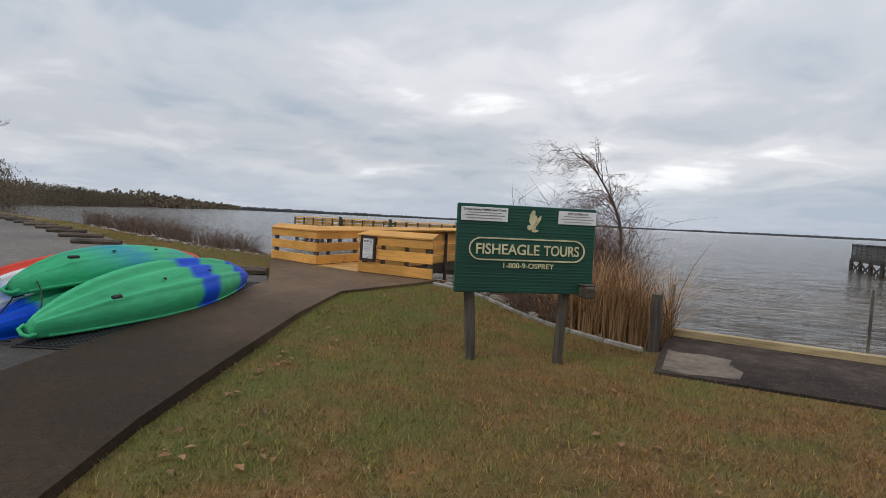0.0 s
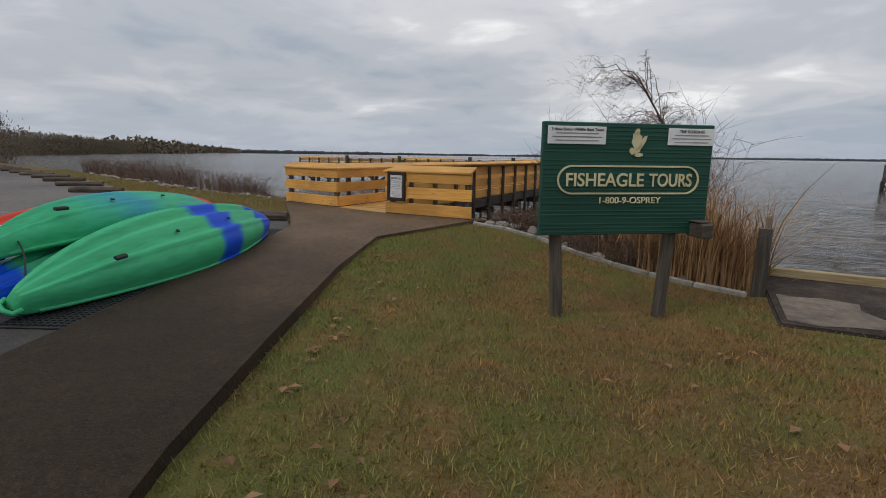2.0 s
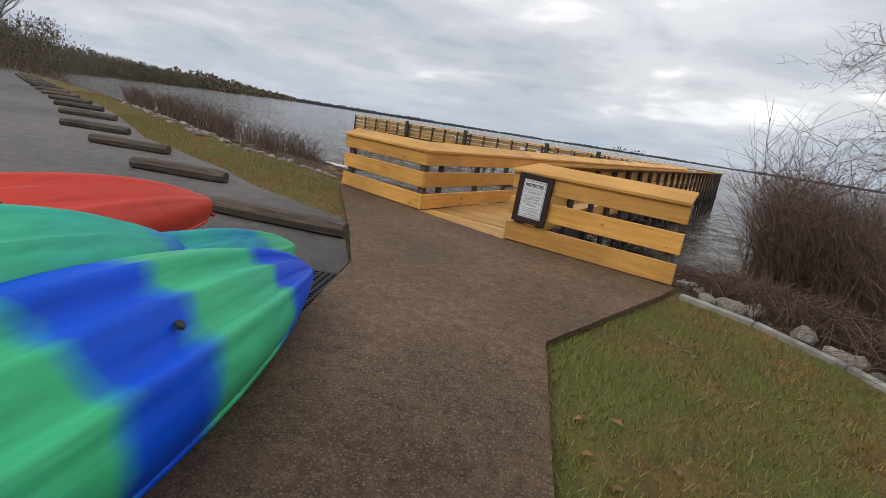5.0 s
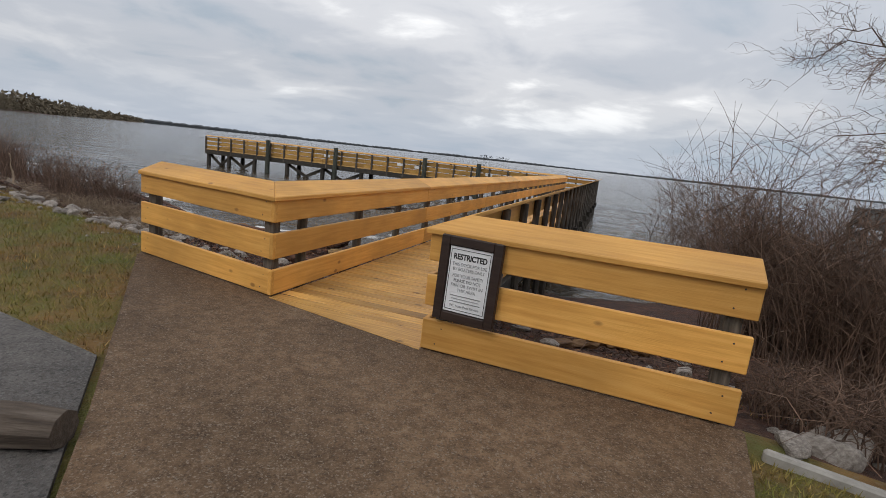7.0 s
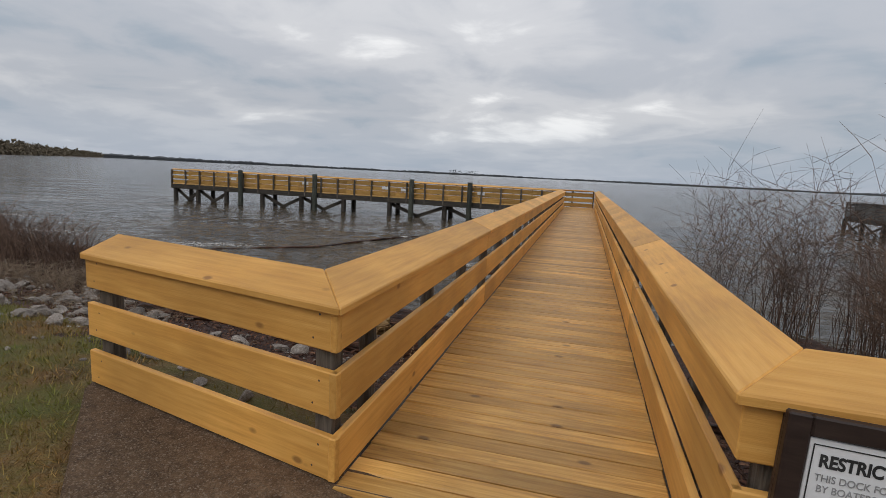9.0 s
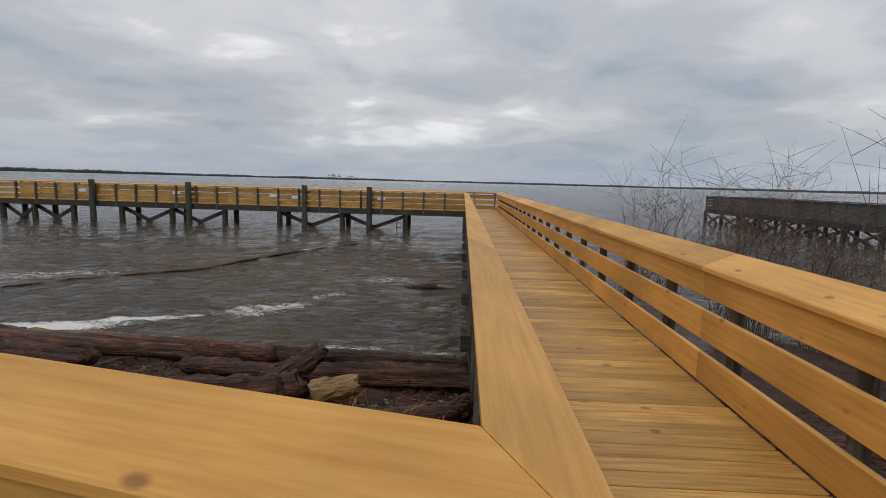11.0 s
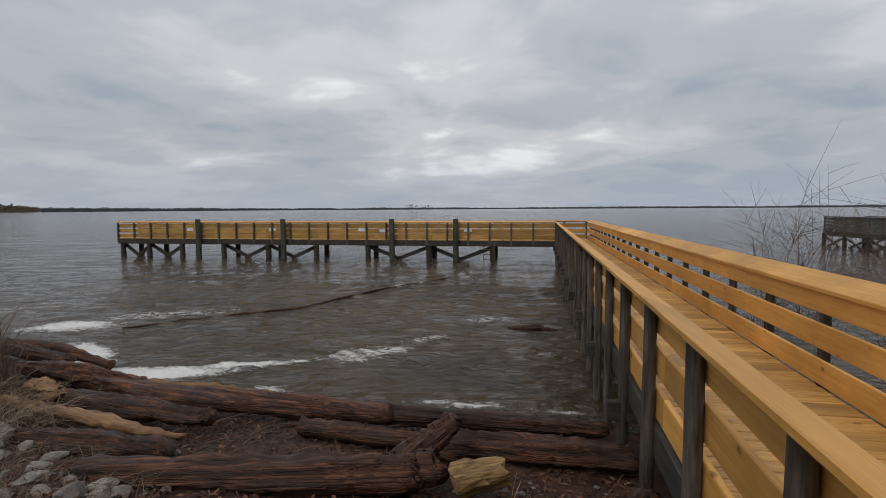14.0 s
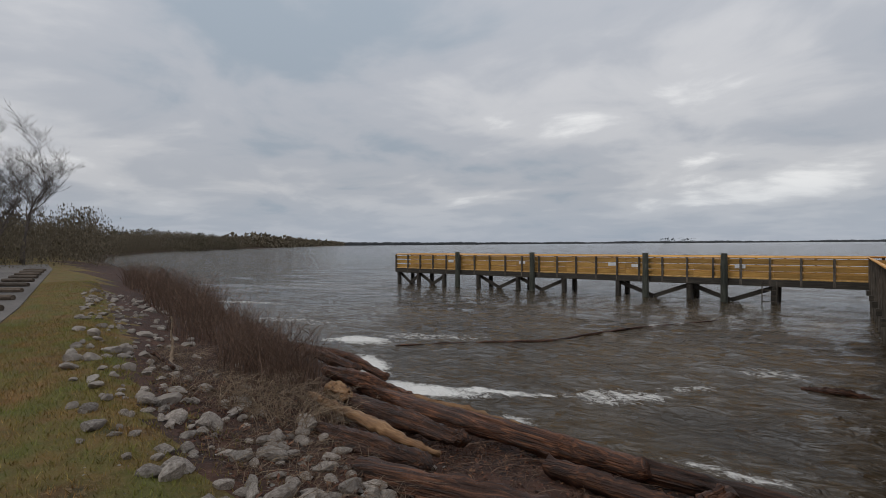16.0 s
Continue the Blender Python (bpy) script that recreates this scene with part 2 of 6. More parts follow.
M_CREAM = surface("cream_paint", [(0.55, 0.49, 0.27), (0.66, 0.60, 0.36), (0.72, 0.66, 0.42)], 8, (1, 1, 1), (0.5, 0.7), 0.1, 40, 0.002)
M_WHITE = surface("white_board", [(0.66, 0.66, 0.66), (0.74, 0.74, 0.74), (0.78, 0.78, 0.78)], 6, (1, 1, 1), (0.35, 0.5), 0.05, 40, 0.002, 0.0, 2, 0.06)
M_BLACK = surface("black_print", [(0.015, 0.015, 0.015), (0.025, 0.025, 0.025)], 8, (1, 1, 1), (0.5, 0.7), 0.0)
M_GREY_PRINT = surface("grey_print", [(0.22, 0.22, 0.22), (0.30, 0.30, 0.30)], 8, (1, 1, 1), (0.5, 0.7), 0.0)
M_BROWN = surface("brown_frame_paint", [(0.022, 0.012, 0.009), (0.035, 0.02, 0.015), (0.05, 0.03, 0.022)], 6, (1, 6, 1), (0.4, 0.6), 0.2, 30, 0.003)
M_PILE_BAR = surface("weathered_post", [(0.03, 0.024, 0.018), (0.085, 0.07, 0.055), (0.17, 0.145, 0.118)], 5, (0.5, 6, 6), (0.6, 0.9), 0.6, 25, 0.01, 0.2, 1.5, 0.25)
M_POST = surface("sign_post_wood", [(0.035, 0.029, 0.022), (0.07, 0.058, 0.045), (0.12, 0.10, 0.078)], 5, (0.5, 6, 6), (0.7, 0.9), 0.5, 25, 0.008)
M_RUBBER = surface("black_rubber", [(0.012, 0.012, 0.013), (0.022, 0.022, 0.024)], 10, (1, 1, 1), (0.5, 0.8), 0.3, 60, 0.003)
M_STOP = surface("timber_stop", [(0.036, 0.025, 0.018), (0.078, 0.057, 0.041), (0.14, 0.11, 0.085)], 5, (0.5, 6, 6), (0.7, 0.95), 0.7, 20, 0.01, 0.25)
M_RED_LENS = surface("red_lens", [(0.45, 0.02, 0.015), (0.6, 0.04, 0.03)], 8, (1, 1, 1), (0.2, 0.3), 0.0)


def green_patches(mat, green, scale, lo, hi):
    """Living green grass comes through the dormant brown in broad patches, most of it towards the damp shore."""
    nt = mat.node_tree
    N, L = nt.nodes.new, nt.links.new
    bsdf = nt.nodes["Principled BSDF"]
    old = bsdf.inputs["Base Color"].links[0].from_socket
    tc = N("ShaderNodeTexCoord")
    nz = N("ShaderNodeTexNoise"); nz.inputs["Scale"].default_value = scale; nz.inputs["Detail"].default_value = 9; nz.inputs["Roughness"].default_value = 0.74
    L(tc.outputs["Object"], nz.inputs["Vector"])
    mr = N("ShaderNodeMapRange"); mr.inputs[1].default_value, mr.inputs[2].default_value, mr.inputs[3].default_value, mr.inputs[4].default_value = lo, hi, 0.0, 0.85
    sep, lush, more = N("ShaderNodeSeparateXYZ"), N("ShaderNodeMapRange"), N("ShaderNodeMath")
    L(tc.outputs["Object"], sep.inputs[0])
    lush.inputs[1].default_value, lush.inputs[2].default_value, lush.inputs[4].default_value = -6.0, -2.4, 0.055
    L(sep.outputs["Y"], lush.inputs[0])
    more.operation = "ADD"
    L(nz.outputs["Fac"], more.inputs[0]); L(lush.outputs[0], more.inputs[1])
    # and beside the path, whose edge runs along x + 0.513 y = 1.66
    off, strip, last = N("ShaderNodeMath"), N("ShaderNodeMapRange"), N("ShaderNodeMath")
    off.operation = "MULTIPLY_ADD"; off.inputs[1].default_value = 0.513
    L(sep.outputs["Y"], off.inputs[0]); L(sep.outputs["X"], off.inputs[2])
    strip.inputs[1].default_value, strip.inputs[2].default_value, strip.inputs[3].default_value, strip.inputs[4].default_value = 1.9, 3.7, 0.13, 0.0
    L(off.outputs[0], strip.inputs[0])
    side = N("ShaderNodeMapRange"); side.inputs[1].default_value, side.inputs[2].default_value = 0.0, 2.5
    L(sep.outputs["X"], side.inputs[0])
    one = N("ShaderNodeMath"); one.operation = "MULTIPLY"
    L(strip.outputs[0], one.inputs[0]); L(side.outputs[0], one.inputs[1])
    last.operation = "ADD"
    L(more.outputs[0], last.inputs[0]); L(one.outputs[0], last.inputs[1]); L(last.outputs[0], mr.inputs[0])
    mx = N("ShaderNodeMix"); mx.data_type = "RGBA"; mx.inputs[7].default_value = (*green, 1)
    L(mr.outputs[0], mx.inputs[0]); L(old, mx.inputs[6]); L(mx.outputs[2], bsdf.inputs["Base Color"])


def tone_along(mat, near, far, least, axis="Y"):
    """A broad ragged change of tone along one axis: the colour is scaled from 1 at near to least at far."""
    nt = mat.node_tree
    N, L = nt.nodes.new, nt.links.new
    bsdf = nt.nodes["Principled BSDF"]
    old = bsdf.inputs["Base Color"].links[0].from_socket
    tc, sep = N("ShaderNodeTexCoord"), N("ShaderNodeSeparateXYZ")
    L(tc.outputs["Object"], sep.inputs[0])
    nz = N("ShaderNodeTexNoise"); nz.inputs["Scale"].default_value = 0.9; nz.inputs["Detail"].default_value = 6
    L(tc.outputs["Object"], nz.inputs["Vector"])
    ad = N("ShaderNodeMath"); ad.operation = "MULTIPLY_ADD"; ad.inputs[1].default_value = 3.0
    L(nz.outputs["Fac"], ad.inputs[0]); L(sep.outputs[axis], ad.inputs[2])
    mr = N("ShaderNodeMapRange"); mr.inputs[1].default_value, mr.inputs[2].default_value, mr.inputs[3].default_value, mr.inputs[4].default_value = near, far, 1.0, least
    L(ad.outputs[0], mr.inputs[0])
    sc = N("ShaderNodeVectorMath"); sc.operation = "SCALE"
    L(old, sc.inputs[0]); L(mr.outputs[0], sc.inputs["Scale"]); L(sc.outputs[0], bsdf.inputs["Base Color"])


def aggregate(mat, color, size, amount, strength):
    """Single pebbles of exposed aggregate, each a cell of its own size and tone."""
    nt = mat.node_tree
    N, L = nt.nodes.new, nt.links.new
    bsdf = nt.nodes["Principled BSDF"]
    old = bsdf.inputs["Base Color"].links[0].from_socket
    tc, vor, sp = N("ShaderNodeTexCoord"), N("ShaderNodeTexVoronoi"), N("ShaderNodeSeparateColor")
    vor.inputs["Scale"].default_value = size
    L(tc.outputs["Object"], vor.inputs["Vector"]); L(vor.outputs["Color"], sp.inputs[0])
    mr = N("ShaderNodeMapRange"); mr.inputs[1].default_value, mr.inputs[2].default_value, mr.inputs[4].default_value = 1 - amount, 1.0, strength
    L(sp.outputs[0], mr.inputs[0])
    mx = N("ShaderNodeMix"); mx.data_type = "RGBA"; mx.inputs[7].default_value = (*color, 1)
    L(mr.outputs[0], mx.inputs[0]); L(old, mx.inputs[6]); L(mx.outputs[2], bsdf.inputs["Base Color"])


aggregate(M_CONCRETE, (0.26, 0.195, 0.14), 130, 0.40, 0.42)
aggregate(M_CONCRETE, (0.018, 0.012, 0.008), 95, 0.35, 0.42)
aggregate(M_ASPHALT, (0.22, 0.205, 0.19), 95, 0.40, 0.5)
aggregate(M_ASPHALT, (0.012, 0.011, 0.011), 70, 0.35, 0.5)
tone_along(M_CONCRETE, -2.2, -5.4, 0.27)
tone_along(M_ASPHALT, -1.0, 5.0, 0.36, "X")
green_patches(M_LAWN, (0.094, 0.101, 0.018), 1.1, 0.46, 0.66)
green_patches(M_BLADE, (0.165, 0.195, 0.034), 1.1, 0.46, 0.66)
M_LEAF = surface("fallen_leaf", [(0.10, 0.045, 0.018), (0.20, 0.10, 0.04), (0.30, 0.18, 0.09)], 3, (1, 1, 1), (0.6, 0.8), 0, 10, 0.001, 0.4, 0.6, 0.2, island=True)
M_CHIP = surface("bark_litter", [(0.018, 0.0075, 0.005), (0.085, 0.033, 0.017), (0.22, 0.125, 0.07)], 3, (1, 1, 1), (0.6, 0.9), 0, 10, 0.001, 0.75, 0.6, 0.2, island=True)
M_CABIN = surface("brown_cabin_boards", [(0.04, 0.022, 0.015), (0.07, 0.04, 0.026), (0.10, 0.06, 0.04)], 3, (0.4, 4, 4), (0.7, 0.9), 0.3)


def plastic(name, bands, noise_amount=0.16):
    """Rotomoulded plastic whose colours run into each other along the hull (local x, -0.5 to 0.5 of the length)."""
    mat = bpy.data.materials.new(name)
    mat.use_nodes = True
    nt = mat.node_tree
    N, L = nt.nodes.new, nt.links.new
    bsdf = nt.nodes["Principled BSDF"]
    tc = N("ShaderNodeTexCoord")
    nz = N("ShaderNodeTexNoise"); nz.inputs["Scale"].default_value = 2.2; nz.inputs["Detail"].default_value = 3
    L(tc.outputs["Object"], nz.inputs["Vector"])
    sep = N("ShaderNodeSeparateXYZ"); L(tc.outputs["Object"], sep.inputs[0])
    add = N("ShaderNodeMath"); add.operation = "MULTIPLY_ADD"; add.inputs[1].default_value = noise_amount * 7
    L(nz.outputs["Fac"], add.inputs[0]); L(sep.outputs["X"], add.inputs[2])
    mr = N("ShaderNodeMapRange"); mr.inputs[1].default_value, mr.inputs[2].default_value = -2.2 + noise_amount * 3.5, 2.2 + noise_amount * 3.5
    L(add.outputs[0], mr.inputs[0])
    ramp = N("ShaderNodeValToRGB")
    els = ramp.color_ramp.elements
    els[0].position, els[0].color = bands[0][0], (*bands[0][1], 1)
    els[1].position, els[1].color = bands[-1][0], (*bands[-1][1], 1)
    for p, c in bands[1:-1]:
        els.new(p).color = (*c, 1)
    L(mr.outputs[0], ramp.inputs[0])
    sc = N("ShaderNodeTexNoise"); sc.inputs["Scale"].default_value = 14; sc.inputs["Detail"].default_value = 6
    mp = N("ShaderNodeMapping"); mp.inputs["Scale"].default_value = (0.25, 2, 2)
    L(tc.outputs["Object"], mp.inputs[0]); L(mp.outputs[0], sc.inputs["Vector"])
    wear = N("ShaderNodeMapRange"); wear.inputs[1].default_value, wear.inputs[2].default_value = 0.3, 0.7
    wear.inputs[3].default_value, wear.inputs[4].default_value = 0.82, 1.1
    L(sc.outputs["Fac"], wear.inputs[0])
    s2 = N("ShaderNodeVectorMath"); s2.operation = "SCALE"; L(ramp.outputs[0], s2.inputs[0]); L(wear.outputs[0], s2.inputs["Scale"])
    L(s2.outputs[0], bsdf.inputs["Base Color"])
    rr = N("ShaderNodeMapRange"); rr.inputs[3].default_value, rr.inputs[4].default_value = 0.34, 0.6
    bsdf.inputs["Specular IOR Level"].default_value = 0.2
    L(sc.outputs["Fac"], rr.inputs[0]); L(rr.outputs[0], bsdf.inputs["Roughness"])
    bp = N("ShaderNodeBump"); bp.inputs["Strength"].default_value = 0.08; bp.inputs["Distance"].default_value = 0.01
    L(sc.outputs["Fac"], bp.inputs["Height"]); L(bp.outputs[0], bsdf.inputs["Normal"])
    return mat


GREEN, TEAL, BLUE = (0.058, 0.44, 0.20), (0.035, 0.38, 0.30), (0.0, 0.075, 0.60)
M_KAYAK_GREEN = plastic("green_blue_plastic", [(0.0, GREEN), (0.30, GREEN), (0.50, (0.05, 0.45, 0.19)), (0.54, BLUE), (0.61, BLUE), (0.65, GREEN), (0.79, (0.05, 0.44, 0.23)), (0.83, BLUE), (1.0, BLUE)], 0.08)
M_KAYAK_TEAL = plastic("teal_green_plastic", [(0.0, GREEN), (0.30, (0.04, 0.40, 0.18)), (0.45, (0.03, 0.28, 0.36)), (0.58, (0.05, 0.43, 0.2)), (0.78, TEAL), (0.86, BLUE), (0.92, (0.02, 0.2, 0.45)), (1.0, TEAL)], 0.12)
M_KAYAK_BLUE = plastic("blue_teal_plastic", [(0.0, BLUE), (0.07, BLUE), (0.11, GREEN), (0.24, TEAL), (0.34, (0.02, 0.22, 0.42)), (0.42, TEAL), (0.5, BLUE), (0.58, TEAL), (0.72, (0.01, 0.16, 0.5)), (0.79, TEAL), (0.9, (0.02, 0.26, 0.42)), (0.95, GREEN), (1.0, GREEN)], 0.06)
M_KAYAK_WHITE = plastic("white_plastic", [(0.0, (0.52, 0.54, 0.58)), (0.17, (0.60, 0.61, 0.63)), (0.21, (0.16, 0.28, 0.6)), (0.25, (0.6, 0.61, 0.63)), (1.0, (0.66, 0.64, 0.62))], 0.04)
M_KAYAK_RED = plastic("red_plastic", [(0.0, (0.60, 0.045, 0.012)), (0.5, (0.62, 0.05, 0.03)), (1.0, (0.56, 0.05, 0.03))], 0.1)
M_KAYAK_GREY = plastic("grey_plastic", [(0.0, (0.10, 0.105, 0.11)), (0.5, (0.14, 0.145, 0.15)), (1.0, (0.10, 0.105, 0.11))], 0.1)
M_KAYAK_DEEP = plastic("deep_teal_plastic", [(0.0, (0.008, 0.10, 0.12)), (0.5, (0.01, 0.12, 0.14)), (1.0, (0.008, 0.1, 0.12))], 0.1)

# ---------------------------------------------------------------- building helpers
WORLD = {}
MESHES = {}


def empty(name, m):
    ob = new(name)
    ob.matrix_basis = m
    WORLD[ob] = m.copy()
    return ob


def part(name, data, material, parent=None, m=None, label=""):
    """One mesh object, at the world pose m, under a thing or a part."""
    if isinstance(data, bmesh.types.BMesh):
        mesh = bpy.data.meshes.new(name)
        data.to_mesh(mesh)
        data.free()
        data = mesh
    if material and not data.materials:
        data.materials.append(material)
    ob = new(name, data)
    m = m if m is not None else (WORLD[parent] if parent else Matrix())
    WORLD[ob] = m.copy()
    if parent:
        ob.parent = parent
        ob.matrix_basis = WORLD[parent].inverted() @ m
    else:
        ob.matrix_basis = m
    if label:
        ob["label"] = label
    return ob


def box_mesh(lx, ly, lz, material, bevel=0.006, segments=1):
    key = ("box", round(lx, 3), round(ly, 3), round(lz, 3), material.name, bevel)
    if key not in MESHES:
        bm = bmesh.new()
        bmesh.ops.create_cube(bm, size=1)
        bmesh.ops.scale(bm, vec=(lx, ly, lz), verts=bm.verts)
        if bevel:
            bmesh.ops.bevel(bm, geom=bm.edges[:], offset=bevel, segments=segments, affect="EDGES")
        mesh = bpy.data.meshes.new("board")
        bm.to_mesh(mesh)
        bm.free()
        mesh.materials.append(material)
        MESHES[key] = mesh
    return MESHES[key]


def along(p0, p1, tilt=0.0):
    """The pose half-way from p0 to p1 whose x runs along them; y is level, tilted about x by some degrees."""
    p0, p1 = Vector(p0), Vector(p1)
    x = (p1 - p0).normalized()
    y = Vector((0, 0, 1)).cross(x)
    y = y.normalized() if y.length > 1e-5 else Vector((0, 1, 0))
    z = x.cross(y)
    m = Matrix((x, y, z)).transposed().to_4x4()
    m.translation = (p0 + p1) / 2
    return m @ Matrix.Rotation(radians(tilt), 4, "X")


def bar(name, p0, p1, wide, high, material, parent, tilt=0.0, bevel=0.006, label="", shift=(0, 0, 0)):
    m = along(p0, p1, tilt) @ Matrix.Translation(shift)
    material = M_PILE_BAR if material is M_PILE else material
    return part(name, box_mesh((Vector(p1) - Vector(p0)).length, wide, high, material, bevel), None, parent, m, label)


def tube(verts, faces, points, radii, sides=5):
    """Adds a tapered tube along points to the lists."""
    pts = [Vector(p) for p in points]
    base = len(verts)
    ref = Vector((0.31, 0.17, 0.94))
    for i, p in enumerate(pts):
        d = (pts[min(i + 1, len(pts) - 1)] - pts[max(i - 1, 0)])
        d = d.normalized() if d.length > 1e-6 else Vector((0, 0, 1))
        a = d.cross(ref if abs(d.dot(ref)) < 0.95 else Vector((1, 0, 0))).normalized()
        b = d.cross(a)
        for k in range(sides):
            w = 2 * math.pi * k / sides
            verts.append(p + (a * math.cos(w) + b * math.sin(w)) * radii[i])
    for i in range(len(pts) - 1):
        for k in range(sides):
            k2 = (k + 1) % sides
            faces.append((base + i * sides + k, base + i * sides + k2, base + (i + 1) * sides + k2, base + (i + 1) * sides + k))
    faces.append(tuple(base + k for k in reversed(range(sides))))
    faces.append(tuple(base + (len(pts) - 1) * sides + k for k in range(sides)))


def mesh_of(name, verts, faces, material, smooth=True):
    mesh = bpy.data.meshes.new(name)
    mesh.from_pydata([tuple(v) for v in verts], [], faces)
    mesh.materials.append(material)
    if smooth:
        mesh.polygons.foreach_set("use_smooth", [True] * len(mesh.polygons))
    return mesh


def pile_mesh(r0, r1, h, material, sides=12, lumps=0.06, seed=0):
    key = ("pile", round(r0, 3), round(r1, 3), round(h, 2), material.name, seed)
    if key not in MESHES:
        rng = random.Random(seed)
        verts, faces = [], []
        n = 7
        for i in range(n):
            t = i / (n - 1)
            r = r0 + (r1 - r0) * t
            for k in range(sides):
                w = 2 * math.pi * k / sides
                rr = r * (1 + lumps * (rng.random() - 0.5) * 2)
                verts.append((rr * math.cos(w), rr * math.sin(w), h * t))
        for i in range(n - 1):
            for k in range(sides):
                k2 = (k + 1) % sides
                faces.append((i * sides + k, i * sides + k2, (i + 1) * sides + k2, (i + 1) * sides + k))
        faces.append(tuple((n - 1) * sides + k for k in range(sides)))
        faces.append(tuple(reversed(range(sides))))
        MESHES[key] = mesh_of("pile", verts, faces, material, False)
    return MESHES[key]


def slab(name, outline, top, thick, material, bevel=0.015):
    """A level slab from a plan outline (anticlockwise), with slightly rounded edges."""
    bm = bmesh.new()
    lo = [bm.verts.new((x, y, top - thick)) for x, y in outline]
    hi = [bm.verts.new((x, y, top)) for x, y in outline]
    n = len(outline)
    up = bm.faces.new(hi)
    bm.faces.new(lo[::-1])
    for i in range(n):
        bm.faces.new((lo[i], lo[(i + 1) % n], hi[(i + 1) % n], hi[i]))
    if bevel:
        bmesh.ops.bevel(bm, geom=[e for e in up.edges], offset=bevel, segments=2, affect="EDGES")
    bmesh.ops.triangulate(bm, faces=[f for f in bm.faces if len(f.verts) > 4])
    return part(name, bm, material)


def text_mesh(body, size, depth, material, bold=0.0, width=0.0, height=0.0):
    curve = bpy.data.curves.new("text", "FONT")
    curve.body, curve.size, curve.extrude, curve.align_x, curve.align_y = body, size, depth, "CENTER", "CENTER"
    curve.offset = bold
    tmp = bpy.data.objects.new("text", curve)
    scene.collection.objects.link(tmp)
    mesh = bpy.data.meshes.new_from_object(tmp.evaluated_get(bpy.context.evaluated_depsgraph_get()))
    bpy.data.objects.remove(tmp)
    mesh.materials.clear()
    mesh.materials.append(material)
    if width:
        xs, ys = [v.co.x for v in mesh.vertices], [v.co.y for v in mesh.vertices]
        mesh.transform(Matrix.Diagonal((width / (max(xs) - min(xs)), (height / (max(ys) - min(ys))) if height else 1, 1, 1)) @ Matrix.Translation((-(max(xs) + min(xs)) / 2, -(max(ys) + min(ys)) / 2, 0)))
    return mesh


# ---------------------------------------------------------------- ground and water
SHORE_X = [-1500, -900, -430, -240, -150, -60, -35, -16, -10.9, -6.7, -4.7, -2, 0, 2, 3.6, 4.4, 5.1, 5.9, 6.9, 7.5, 8.1, 8.28, 8.3, 11, 22, 40, 900]
TOP_Y = [1290, 694, 255, 92, 42, 17.0, 10.6, 4.9, 3.25, 2.0, 1.6, 1.0, 0.42, 0.15, -0.35, -0.5, -0.8, -1.4, -1.9, -2.2, -2.45, -2.5, -1.25, -1.35, -1.9, -2.8, -90]
EDGE_Y = [1300, 702, 262, 98, 48, 22.5, 15.6, 9.8, 8.0, 6.7, 6.5, 6.6, 6.6, 6.6, 7.2, 8.2, 8.6, 6.5, 3.2, 1.4, -0.4, -1.0, -1.1, -1.2, -1.7, -2.6, -89]


def smooth01(v):
    v = np.clip(v, 0, 1)
    return v * v * (3 - 2 * v)


def ground_z(x, y):
    top, edge = np.interp(x, SHORE_X, TOP_Y), np.interp(x, SHORE_X, EDGE_Y)
    land = -0.06 - 0.29 * smooth01((x - 3.4) / 4.2) * smooth01((y + 9.6) / 6.0)
    s = (y - top) / np.maximum(edge - top, 0.05)
    slope = land + (WATER_Z - 0.02 - land) * np.clip(s, 0, 1) ** 0.85
    deep = WATER_Z - 0.02 - 0.22 * np.clip(y - edge, 0, 12)
    return np.where(y < top, land, np.where(y < edge, slope, deep))


def spread(lo, hi, step, far_lo, far_hi, ratio=1.28):
    mid = list(np.arange(lo, hi + step / 2, step))
    left, right, d = [], [], step
    p = lo
    while p > far_lo:
        d *= ratio; p -= d; left.append(max(p, far_lo))
    p, d = hi, step
    while p < far_hi:
        d *= ratio; p += d; right.append(min(p, far_hi))
    return np.array(left[::-1] + mid + right)


def grid_mesh(name, xs, ys, zfun):
    X, Y = np.meshgrid(xs, ys, indexing="ij")
    Z = zfun(X, Y)
    nx, ny = X.shape
    verts = np.stack([X, Y, Z], -1).reshape(-1, 3)
    i, j = np.meshgrid(np.arange(nx - 1), np.arange(ny - 1), indexing="ij")
    a = (i * ny + j).ravel()
    faces = np.stack([a, a + ny, a + ny + 1, a + 1], 1)
    mesh = bpy.data.meshes.new(name)
    mesh.from_pydata(verts.tolist(), [], faces.tolist())
    mesh.polygons.foreach_set("use_smooth", [True] * len(mesh.polygons))
    return mesh, X, Y, faces


def value_noise(x, y, s, seed=0.0):
    return np.array([noise.noise((a * s + seed, b * s - seed, seed)) for a, b in zip(np.ravel(x), np.ravel(y))]).reshape(np.shape(x))


